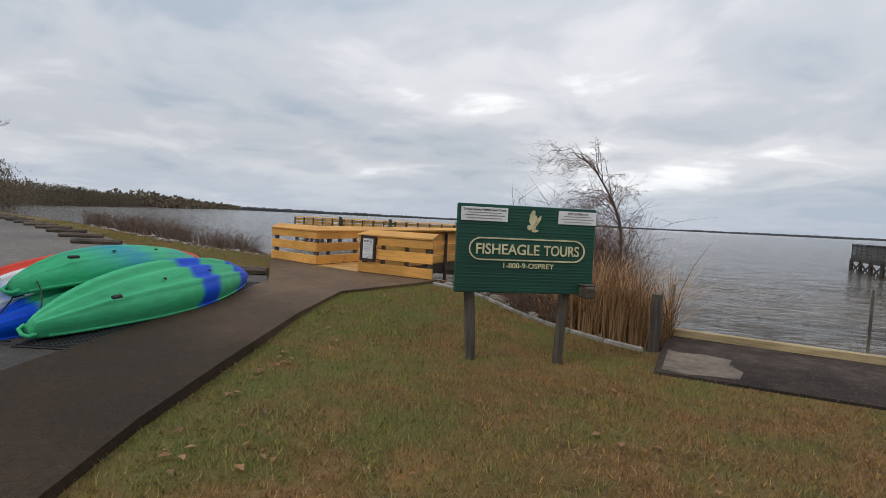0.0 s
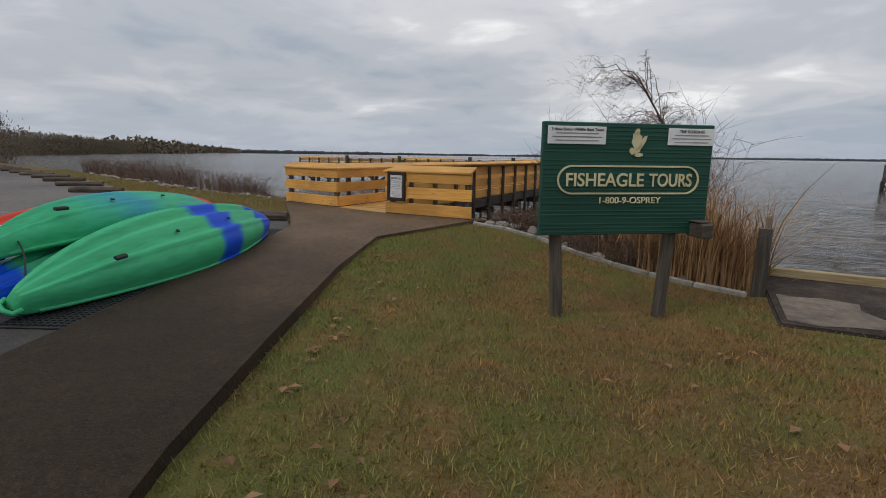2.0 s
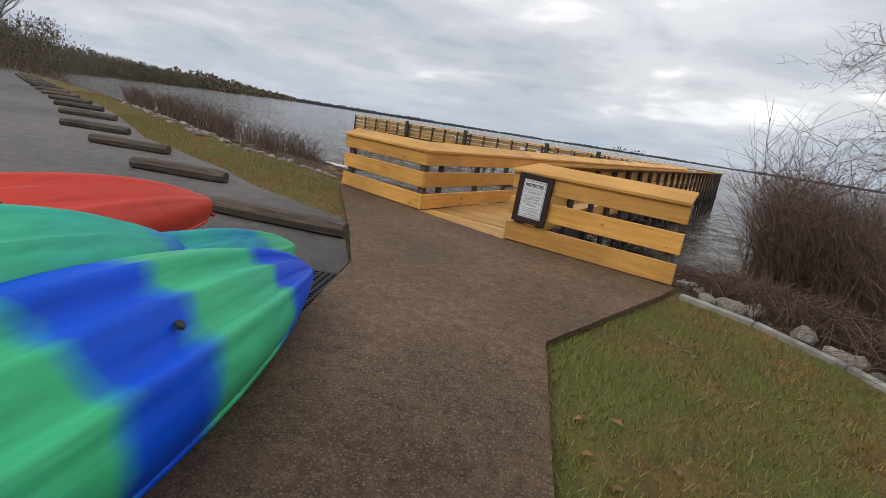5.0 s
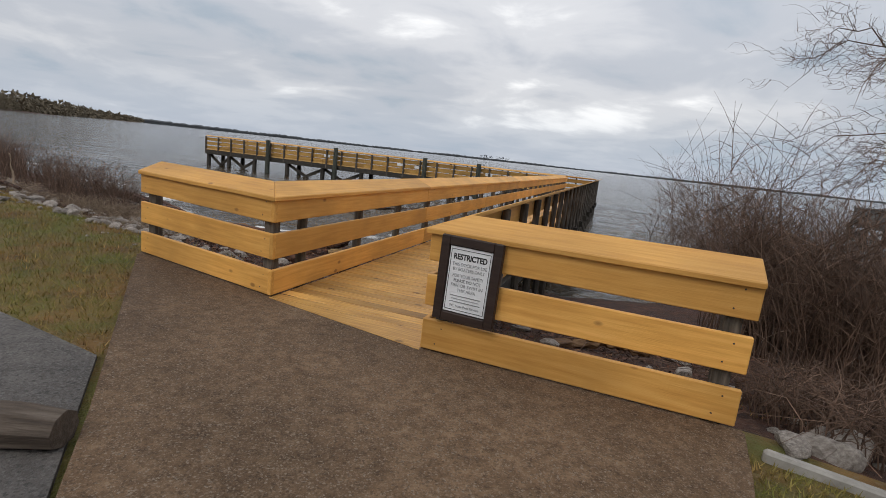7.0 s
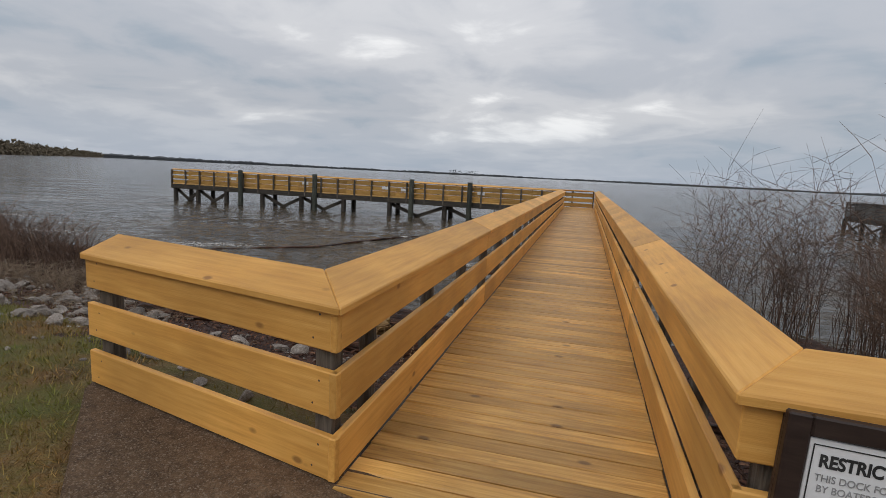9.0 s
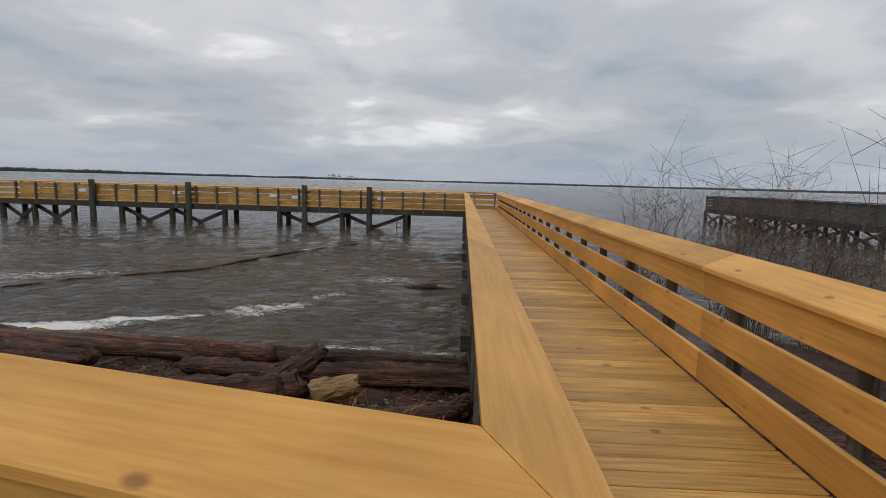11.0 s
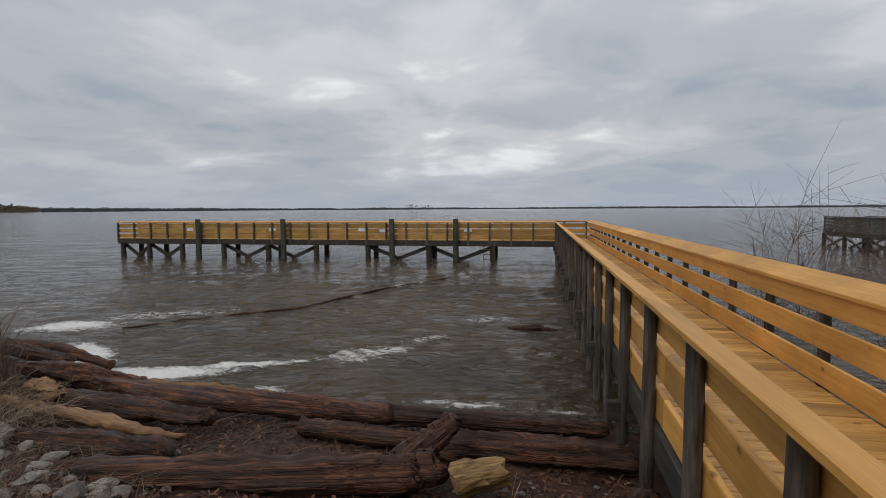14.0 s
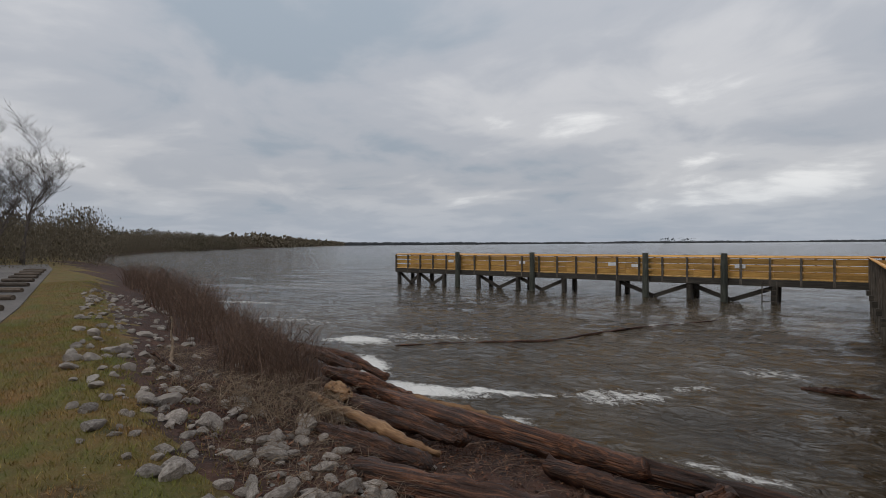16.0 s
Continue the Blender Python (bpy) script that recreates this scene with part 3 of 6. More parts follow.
def build_ground():
    xs = spread(-16, 14, 0.2, -1700, 900)
    ys = spread(-13, 9, 0.2, -500, 1700)

    def z(X, Y):
        h = ground_z(X, Y)
        near = (np.abs(X) < 40) & (np.abs(Y) < 40)
        bump = np.where(near, value_noise(X, Y, 0.8, 3) * 0.03 + value_noise(X, Y, 2.6, 7) * 0.02, 0)
        wild = np.clip((Y - np.interp(X, SHORE_X, TOP_Y)) / 1.5, 0.25, 1.6)
        clear = ((X < 3.7) & (Y < 0.5)) | ((X > 8.1) & (Y > -4.5))
        return h + bump * wild * np.where(clear, 0.2, 1)
    mesh, X, Y, faces = grid_mesh("ground", xs, ys, z)
    mesh.materials.append(M_LAWN)
    mesh.materials.append(M_DIRT)
    cx = X.ravel()[faces].mean(1)
    cy = Y.ravel()[faces].mean(1)
    jag = np.array([noise.noise((a * 1.1, b * 1.1, 5)) + 0.5 * noise.noise((a * 3.1, b * 3.1, 1)) for a, b in zip(cx, cy)])
    dirt = cy > np.interp(cx, SHORE_X, TOP_Y) + np.where(cx < 3, 0.45, 0.1) + np.where(cx < 3, 0.7, 0.1) * jag
    mesh.polygons.foreach_set("material_index", dirt.astype(int))
    tagged(part("ground", mesh, None), "brownish winter lawn and dark shore soil sloping to the lake", "ground", kind="structure")


build_ground()


def water_material():
    mat = bpy.data.materials.new("choppy_lake")
    mat.use_nodes = True
    nt = mat.node_tree
    N, L = nt.nodes.new, nt.links.new
    bsdf = nt.nodes["Principled BSDF"]
    tc = N("ShaderNodeTexCoord")
    mp = N("ShaderNodeMapping"); mp.inputs["Scale"].default_value = (0.75, 1.2, 1.0); mp.inputs["Rotation"].default_value = (0, 0, radians(12))
    L(tc.outputs["Object"], mp.inputs[0])
    n1 = N("ShaderNodeTexNoise"); n1.inputs["Scale"].default_value = 3.6; n1.inputs["Detail"].default_value = 5; n1.inputs["Roughness"].default_value = 0.55; n1.inputs["Distortion"].default_value = 0.9
    L(mp.outputs[0], n1.inputs["Vector"])
    n2 = N("ShaderNodeTexNoise"); n2.inputs["Scale"].default_value = 0.16; n2.inputs["Detail"].default_value = 5; n2.inputs["Roughness"].default_value = 0.7
    L(mp.outputs[0], n2.inputs["Vector"])
    ramp = N("ShaderNodeValToRGB")
    e = ramp.color_ramp.elements
    e[0].position, e[0].color = 0.35, (0.030, 0.021, 0.011, 1)
    e[1].position, e[1].color = 0.68, (0.085, 0.060, 0.033, 1)
    L(n2.outputs["Fac"], ramp.inputs[0])
    att = N("ShaderNodeAttribute"); att.attribute_name = "foam"
    n3 = N("ShaderNodeTexNoise"); n3.inputs["Scale"].default_value = 4.5; n3.inputs["Detail"].default_value = 8; n3.inputs["Roughness"].default_value = 0.75; n3.inputs["Distortion"].default_value = 1.2
    L(mp.outputs[0], n3.inputs["Vector"])
    s = N("ShaderNodeMath"); s.operation = "ADD"; L(att.outputs["Fac"], s.inputs[0]); L(n3.outputs["Fac"], s.inputs[1])
    fr = N("ShaderNodeMapRange"); fr.inputs[1].default_value, fr.inputs[2].default_value = 0.86, 1.05
    L(s.outputs[0], fr.inputs[0])
    mx = N("ShaderNodeMix"); mx.data_type = "RGBA"; L(fr.outputs[0], mx.inputs[0]); L(ramp.outputs[0], mx.inputs[6]); mx.inputs[7].default_value = (0.72, 0.70, 0.66, 1)
    L(mx.outputs[2], bsdf.inputs["Base Color"])
    rg = N("ShaderNodeMapRange"); rg.inputs[3].default_value, rg.inputs[4].default_value = 0.07, 0.8
    L(fr.outputs[0], rg.inputs[0]); L(rg.outputs[0], bsdf.inputs["Roughness"])
    bsdf.inputs["IOR"].default_value = 1.33
    bsdf.inputs["Specular IOR Level"].default_value = 0.32
    bp = N("ShaderNodeBump"); bp.inputs["Strength"].default_value = 1.0; bp.inputs["Distance"].default_value = 0.15
    n4 = N("ShaderNodeTexNoise"); n4.inputs["Scale"].default_value = 0.5; n4.inputs["Detail"].default_value = 3; n4.inputs["Distortion"].default_value = 0.7
    L(mp.outputs[0], n4.inputs["Vector"])
    hh = N("ShaderNodeMath"); hh.operation = "MULTIPLY_ADD"; hh.inputs[1].default_value = 1.5
    L(n4.outputs["Fac"], hh.inputs[0]); L(n1.outputs["Fac"], hh.inputs[2])
    L(hh.outputs[0], bp.inputs["Height"]); L(bp.outputs[0], bsdf.inputs["Normal"])
    return mat


# foam patches: centre, half lengths, turn, strength
FOAM = [(-11.8, 9.9, 1.0, 0.6, 20, 0.62), (-10.6, 11.5, 2.2, 0.8, 30, 0.36), (-9.4, 8.0, 1.1, 0.42, -35, 0.66), (-7.5, 7.25, 1.4, 0.3, 12, 0.68), (-6.0, 7.9, 1.2, 0.2, 25, 0.55),
        (-4.1, 9.1, 1.1, 0.5, 30, 0.42), (-3.2, 10.2, 0.8, 0.25, 35, 0.36), (-2.1, 12.4, 0.9, 0.6, 10, 0.36), (-5.6, 17.6, 1.3, 0.2, 58, 0.46), (-5.0, 6.95, 0.5, 0.2, 0, 0.42),
        (-1.9, 6.75, 0.9, 0.14, 2, 0.46), (-0.6, 6.75, 0.5, 0.12, 0, 0.42), (17, 9, 2.5, 0.5, 10, 0.45), (-17, 11, 3, 0.7, 15, 0.35), (4.4, 6.2, 0.8, 0.25, -30, 0.42), (-24, 13.2, 4, 0.6, 12, 0.4)]


def build_water():
    xs = spread(-14, 6, 0.14, -4300, 4300, 1.14)
    ys = spread(5.5, 16, 0.14, -200, 4600, 1.14)
    ys = ys[ys > -30]

    def z(X, Y):
        fade = np.clip(1 - (np.hypot(X, Y) - 10) / 90, 0, 1)
        w = np.zeros_like(X)
        k = fade > 0
        x, y = X[k], Y[k]
        w[k] = (value_noise(x * 0.5, y, 0.75, 11) * 0.07 + value_noise(x * 0.8, y * 1.2, 1.9, 5) * 0.05) * fade[k]
        return WATER_Z + w
    mesh, X, Y, faces = grid_mesh("lake", xs, ys, z)
    foam = np.zeros(X.size)
    x, y = X.ravel(), Y.ravel()
    for cx, cy, a, b, turn, strength in FOAM:
        w = radians(turn)
        u, v = (x - cx) * math.cos(w) + (y - cy) * math.sin(w), -(x - cx) * math.sin(w) + (y - cy) * math.cos(w)
        d = (u / a) ** 2 + (v / b) ** 2
        foam = np.maximum(foam, (strength + 0.06) * np.exp(-d * 0.55))
    att = mesh.attributes.new("foam", "FLOAT", "POINT")
    att.data.foreach_set("value", foam.astype(np.float32))
    mesh.materials.append(water_material())
    tagged(part("lake_water", mesh, None), "grey-brown choppy lake water with streaks of foam", "water", kind="structure")


build_water()

# concrete apron, path, parking lot, dock
APRON = [(-2.1, 0.55), (-2.04, 0.42), (0.5, -2.02), (1.33, -2.85), (2.1, -4.25), (2.4, -4.8), (3.9, -7.9), (4.35, -8.7), (7.7, -15.0), (11.6, -22.4), (13.4, -21.5),
         (9.5, -14.6), (6.25, -8.95), (5.7, -8.1), (5.08, -6.95), (4.05, -4.95), (3.22, -3.05), (3.58, -1.0), (3.66, -0.44)]
tagged(slab("concrete_path", APRON, 0.0, 0.45, M_CONCRETE), "worn brown-grey concrete path with exposed pebbles, darker away from the gate", "path", kind="structure")
LOT_EDGE = [(-60, 15.0), (-47, 12.0), (-18.7, 3.9), (-13.4, 2.2), (-7.8, 0.1), (-3.6, -0.75), (-2.3, -1.2), (-1.2, -1.36), (-0.1, -1.52)]
LOT = [(-75, -8), (-75, -60), (30, -60), (11.5, -22.4), (7.6, -15.0), (4.3, -8.7), (3.86, -7.9), (2.35, -4.8), (2.05, -4.25), (1.28, -2.85), (0.45, -2.05)] + LOT_EDGE[::-1]
tagged(slab("parking_lot", LOT, -0.03, 0.3, M_ASPHALT, 0), "old grey asphalt parking lot with loose gravel", "parking lot", kind="structure")
DOCK_Z = -0.32
DOCK = [(8.32, -3.7), (10.5, -3.6), (16, -3.6), (22, -3.9), (40, -5.5), (40, -2.7), (22, -1.8), (11, -1.4), (8.3, -1.3)]
tagged(slab("dock_pavement", DOCK, DOCK_Z, 0.85, M_DOCK, 0.02), "dark damp concrete boat dock beside the water", "dock", kind="structure")
tagged(slab("damp_patch", [(8.4, -3.55), (8.65, -3.62), (8.95, -3.5), (9.2, -3.46), (9.26, -3.1), (9.12, -2.8), (9.16, -2.52), (8.85, -2.42), (8.6, -2.5), (8.4, -2.45)], DOCK_Z + 0.006, 0.004, M_PUDDLE, 0), "pale damp sandy patch on the dock concrete", "sand patch", kind="structure")
dock_curb = empty("dock_curb", Matrix.Translation((8.3, -1.3, DOCK_Z - 0.1)))
tagged(dock_curb, "ochre weathered timber curb along the dock edge", "curb", kind="structure")
for (xa, ya), (xb, yb) in zip([(8.3, -1.3), (11, -1.4), (16.5, -1.6), (22, -1.8)], [(11, -1.4), (16.5, -1.6), (22, -1.8), (30, -2.2)]):
    bar("timber", (xa, ya + 0.03, DOCK_Z + 0.045), (xb, yb + 0.03, DOCK_Z + 0.045), 0.14, 0.12, M_DOCK_EDGE, dock_curb)
edging = empty("concrete_edging", Matrix.Translation((4, -0.7, -0.2)))
tagged(edging, "pale concrete edging strip between lawn and rocks", "edging", kind="structure")
EDGING = [(3.72, -0.6), (4.4, -0.72), (5.1, -1.02), (5.9, -1.6), (6.5, -1.92), (7.0, -2.16), (7.55, -2.42), (8.1, -2.65)]
for (xa, ya), (xb, yb) in zip(EDGING, EDGING[1:]):
    za, zb = float(ground_z(xa, ya - 0.2)) + 0.005, float(ground_z(xb, yb - 0.2)) + 0.005
    bar("curb_piece", (xa, ya, za), (xb - 0.004, yb, zb), 0.065, 0.11, M_CURB, edging, bevel=0.015)

# ---------------------------------------------------------------- pier
BOARD_H, GAP = 0.225, 0.10
RAIL_Z = [0.012 + BOARD_H / 2 + k * (BOARD_H + GAP) for k in range(3)]
CAP_FRONT_Z, CAP_RISE, CAP_RUN, PLANK = 0.892, 0.105, 0.25, 0.04
CAP_W = math.hypot(CAP_RISE, CAP_RUN)
CAP_TILT = math.degrees(math.atan2(CAP_RISE, CAP_RUN))
DECK_W = 1.565
GATE_L, GATE_R = Vector((0, 0, 0)), Vector((DECK_W, -0.355, 0))
WING_L, WING_R = Vector((-2.05, 0.475, 0)), Vector((3.6, -0.45, 0))


def cap_mesh(length, mitre0, mitre1, material):
    """A sloping cap board: x along, front (low) edge at y=0, back (high) edge at y=CAP_RUN; mitres shift the back corners along x."""
    bm = bmesh.new()
    ring = []
    for x, mit in ((-length / 2, mitre0), (length / 2, mitre1)):
        ring.append([bm.verts.new(p) for p in ((x - mit * 0.03, -0.03, 0), (x + mit * (CAP_RUN - 0.03), CAP_RUN - 0.03, CAP_RISE), (x + mit * (CAP_RUN - 0.03), CAP_RUN - 0.03, CAP_RISE + PLANK), (x - mit * 0.03, -0.03, PLANK))])
    a, b = ring
    bm.faces.new(a); bm.faces.new(b[::-1])
    for k in range(4):
        bm.faces.new((a[k], b[k], b[(k + 1) % 4], a[(k + 1) % 4]))
    bmesh.ops.recalc_face_normals(bm, faces=bm.faces)
    bmesh.ops.bevel(bm, geom=bm.edges[:], offset=0.006, segments=1, affect="EDGES")
    mesh = bpy.data.meshes.new("cap")
    bm.to_mesh(mesh); bm.free()
    mesh.materials.append(material)
    return mesh


def rail(name, p0, p1, piece, label, group, mitres=(0, 0), posts=(), out=1, square=True):
    """A railing whose front face runs from p0 to p1; its back is to the left of that way when out is 1."""
    p0, p1 = Vector(p0), Vector(p1)
    d = (p1 - p0).normalized()
    side = Vector((-d.y, d.x, 0)) * out
    length = (p1 - p0).length
    thing = tagged(empty(name, Matrix.Translation(p0)), label, "railing", group)
    n = max(1, round(length / piece))
    for z in RAIL_Z:
        for k in range(n):
            a, b = p0 + d * (length * k / n + 0.0015), p0 + d * (length * (k + 1) / n - 0.0015)
            s = side * (PLANK / 2)
            up = Vector((0, 0, z))
            bar("board", a + s + up, b + s + up, PLANK, BOARD_H, M_PINE, thing)
    for k in range(n):
        a, b = length * k / n, length * (k + 1) / n - 0.002
        m0 = mitres[0] if k == 0 else 0
        m1 = mitres[1] if k == n - 1 else 0
        mid = p0 + d * ((a + b) / 2)
        x = d if out == 1 else -d
        m = Matrix((x, side, Vector((0, 0, 1)))).transposed().to_4x4()
        m.translation = mid + Vector((0, 0, CAP_FRONT_Z - PLANK))
        if out == 1:
            data = cap_mesh(b - a, m0, m1, M_PINE)
        else:
            data = cap_mesh(b - a, -m1, -m0, M_PINE)
        part("cap", data, None, thing, m)
    for s, foot in posts:
        at = p0 + d * s + side * (PLANK + 0.054)
        top = CAP_FRONT_Z - PLANK + 0.045
        if square:
            bar("post", (at.x, at.y, foot), (at.x, at.y, top), 0.10, 0.10, M_PILE, thing, label="weathered grey post", bevel=0.008)
        else:
            m = Matrix.Translation((at.x, at.y, foot)) @ Matrix.Rotation(s * 1.7, 4, "Z")
            part("post", pile_mesh(0.058, 0.048, top - foot, M_PILE, seed=int(s * 10) % 4), None, thing, m, "round weathered grey post")
    return thing


PIER_END, PLATFORM_Y, PLATFORM_X = 27.95, 26.3, -25.7
gate = "railings of the pier"
left_posts = [(0.57 + 1.14 * k, -2.6 if k > 4 else -1.5) for k in range(23)]
right_posts = [(0.92 + 1.14 * k, -2.6 if k > 4 else -1.5) for k in range(24)]
rail("pier_railing", GATE_L, (0, PLATFORM_Y, 0), 3.6, "new yellow pine pier railing with sloping cap on round posts", gate, (1.26, 0), left_posts, 1, False)
rail("pier_railing", GATE_R, (DECK_W, PIER_END, 0), 3.6, "new yellow pine pier railing with sloping cap on round posts", gate, (0.955, 0), right_posts, -1, False)
rail("gate_railing", WING_L, GATE_L, 3.0, "new yellow pine wing railing beside the pier entrance", gate, (0, -1.26), [(0.12, -0.5), (1.98, -0.5)], 1)
rail("gate_railing", GATE_R, WING_R, 3.0, "new yellow pine wing railing that carries the notice board", gate, (0.955, 0), [(0.13, -0.5), (1.92, -0.6)], 1)


def pier_deck():
    deck = tagged(empty("pier_deck", Matrix.Translation((0.81, 0, 0))), "wet new pine pier deck with cross boards", "deck")
    w = 0.142
    for x in (-0.02, 0.78, DECK_W + 0.02):
        bar("joist", (x, 0.05, -0.17), (x, PIER_END, -0.17), 0.07, 0.24, M_BEAM, deck, label="dark wet joist")
    for k in range(1, 12):
        y = 2.28 * k + 0.57
        bar("cross_beam", (-0.25, y, -0.40), (DECK_W + 0.25, y, -0.40), 0.09, 0.2, M_BEAM, deck, label="dark wet cross beam")
    # wedge-shaped first boards fill the skewed entrance
    bm = bmesh.new()
    pts = [(0.0, -0.02), (DECK_W, -0.375), (DECK_W, 0.0), (0.0, 0.0)]
    hi = [bm.verts.new((x, y, 0.004)) for x, y in pts]
    lo = [bm.verts.new((x, y, -0.034)) for x, y in pts]
    bm.faces.new(hi); bm.faces.new(lo[::-1])
    for i in range(4):
        bm.faces.new((lo[i], lo[(i + 1) % 4], hi[(i + 1) % 4], hi[i]))
    part("deck_board", bm, M_DECK, deck, Matrix())
    mesh = box_mesh(DECK_W, w - 0.012, 0.038, M_DECK, 0.006)
    n = int((PIER_END - 0.02) / w)
    rng = random.Random(4)
    for k in range(n):
        part("deck_board", mesh, None, deck, pose(DECK_W / 2 + rng.uniform(-0.004, 0.004), 0.075 + w * k, -0.016 + rng.uniform(-0.0015, 0.0015), 0, 0, rng.uniform(-0.12, 0.12)))


def far_platform():
    """The T-head of the pier, far off: fences, beams, piles and braces."""
    thing = tagged(empty("pier_platform", Matrix.Translation((-13, 27, 0))), "long pine fishing platform on dark piles in the lake", "platform")
    x0, x1, ya, yb = PLATFORM_X, -0.12, PLATFORM_Y, PIER_END
    x = x0
    bm = bmesh.new()
    while x < x1:
        bmesh.ops.create_cube(bm, size=1, matrix=Matrix.Translation((x + 0.07, (ya + yb) / 2, -0.02)) @ Matrix.Diagonal((0.136, yb - ya, 0.038, 1)))
        x += 0.142
    part("deck", bm, M_PINE_FAR, thing, Matrix())["kind"] = "stuff"
    bar("edge_beam", (x0, ya, -0.19), (x1, ya, -0.19), 0.08, 0.30, M_BEAM, thing, label="dark wet edge beam")
    bar("edge_beam", (x0, yb, -0.19), (DECK_W, yb, -0.19), 0.08, 0.30, M_BEAM, thing, label="dark wet edge beam")
    bar("edge_beam", (x0, ya, -0.19), (x0, yb, -0.19), 0.08, 0.30, M_BEAM, thing, label="dark wet edge beam")

    def fence(xa, ya_, xb, yb_, inner, step, tall=1.0):
        a, b = Vector((xa, ya_, 0)), Vector((xb, yb_, 0))
        d = (b - a).normalized()
        length = (b - a).length
        n = round(length / 3.4)
        for z in (0.13, 0.42, 0.71):
            for q in range(n):
                p, r = a + d * (length * q / n + 0.004), a + d * (length * (q + 1) / n - 0.004)
                bar("fence_board", p + inner * 0.08 + Vector((0, 0, z)), r + inner * 0.08 + Vector((0, 0, z)), 0.035, 0.205, M_PINE_FENCE, thing)
        for q in range(n):
            p, r = a + d * (length * q / n + 0.004), a + d * (length * (q + 1) / n - 0.004)
            bar("fence_cap", p + inner * 0.10 + Vector((0, 0, 0.93)), r + inner * 0.10 + Vector((0, 0, 0.93)), 0.22, 0.04, M_PINE, thing, tilt=12 if inner.y > 0 else -12)
        m = round(length / step)
        for q in range(m + 1):
            p = a + d * (length * q / m)
            bar("fence_post", (p.x, p.y, -0.3), (p.x, p.y, 0.90), 0.09, 0.09, M_PILE, thing)
    fence(x0, ya, x1, ya, Vector((0, 1, 0)), 1.13)
    fence(x0, ya, x0, yb, Vector((1, 0, 0)), 1.13)
    fence(x0, yb, DECK_W - 0.06, yb, Vector((0, -1, 0)), 1.13)
    for x in (-20.2, -14.92, -8.65, -5.2):
        part("mooring_pile", pile_mesh(0.16, 0.14, 4.1, M_PILE_GREEN, seed=int(-x) % 3), None, thing, Matrix.Translation((x, ya - 0.18, -3.0)), "tall greenish mooring pile")
    spots = [-25.5, -23.7, -21.5, -18.8, -16.0, -13.1, -10.1, -6.7, -3.3]
    for i, x in enumerate(spots):
        for y in (ya + 0.12, yb - 0.12):
            part("pile", pile_mesh(0.16, 0.14, 2.95, M_BEAM, seed=i % 4), None, thing, Matrix.Translation((x, y, -3.1)))
    for i in range(len(spots) - 1):
        a, b = spots[i], spots[i + 1]
        if i % 3 == 2:
            continue
        mid = (a + b) / 2
        bar("brace", (a, ya + 0.3, -0.40), (mid, ya + 0.3, -1.05), 0.07, 0.2, M_BEAM, thing)
        bar("brace", (b, ya + 0.3, -0.40), (mid, ya + 0.3, -1.05), 0.07, 0.2, M_BEAM, thing)
    for x in (-3.2, -3.75):
        bar("ladder_rail", (x, ya - 0.06, -1.4), (x, ya - 0.06, -0.1), 0.04, 0.04, M_PILE, thing)
    for z in (-1.0, -0.75, -0.5):
        bar("ladder_rung", (-3.75, ya - 0.06, z), (-3.2, ya - 0.06, z), 0.03, 0.03, M_PILE, thing)
    notice = [(-20.9, 0.5), (-15.7, 0.5), (-10.4, 0.5), (-9.2, 0.45), (-4.6, 0.5)]
    for x, z in notice:
        sign = part("depth_sign", box_mesh(0.42, 0.012, 0.16, M_WHITE, 0.003), None, None, pose(x, ya + 0.055, z))
        tagged(sign, "small white notice board fixed to the platform fence", "sign", "fence notices")


def old_pier():
    """The weathered grey pier across the bay."""
    thing = tagged(empty("old_pier", Matrix.Translation((21, 18, 0))), "weathered dark grey wooden pier on braced piles", "pier")
    a, b = Vector((19.2, 41.0, -0.02)), Vector((20.6, -6.0, -0.02))
    d = (b - a).normalized()
    s = Vector((-d.y, d.x, 0))
    length = (b - a).length
    bar("deck", a + s * 1.3 + Vector((0, 0, -0.06)), b + s * 1.3 + Vector((0, 0, -0.06)), 2.6, 0.10, M_GREY_WOOD, thing)
    for off in (0.0, 2.6):
        bar("edge_beam", a + s * off + Vector((0, 0, -0.22)), b + s * off + Vector((0, 0, -0.26)), 0.1, 0.34, M_BEAM, thing)
        for z in (0.10, 0.33, 0.56, 0.79):
            bar("rail_board", a + s * off + Vector((0, 0, z)), b + s * off + Vector((0, 0, z)), 0.05, 0.20, M_GREY_WOOD, thing)
        bar("rail_cap", a + s * off + Vector((0, 0, 0.95)), b + s * off + Vector((0, 0, 0.95)), 0.22, 0.05, M_GREY_WOOD, thing)
        n = int(length / 1.2)
        for k in range(n + 1):
            p = a + s * off + d * (k * 1.2)
            bar("rail_post", p + Vector((0, 0, -0.3)), p + Vector((0, 0, 0.92)), 0.1, 0.1, M_GREY_WOOD, thing)
        n = int(length / 2.4)
        for k in range(n + 1):
            p = a + s * off + d * (k * 2.4)
            part("pile", pile_mesh(0.15, 0.13, 2.85, M_BEAM, seed=k % 4), None, thing, Matrix.Translation((p.x, p.y, -3.1)))
            if k < n:
                q = p + d * 2.4
                bar("brace", p + Vector((0, 0, -0.42)), q + Vector((0, 0, -1.3)), 0.05, 0.14, M_BEAM, thing)
                bar("brace", q + Vector((0, 0, -0.42)), p + Vector((0, 0, -1.3)), 0.05, 0.14, M_BEAM, thing)
    for z in (0.10, 0.33, 0.56, 0.79):
        bar("rail_board", a + Vector((0, 0, z)), a + s * 2.6 + Vector((0, 0, z)), 0.05, 0.18, M_GREY_WOOD, thing)


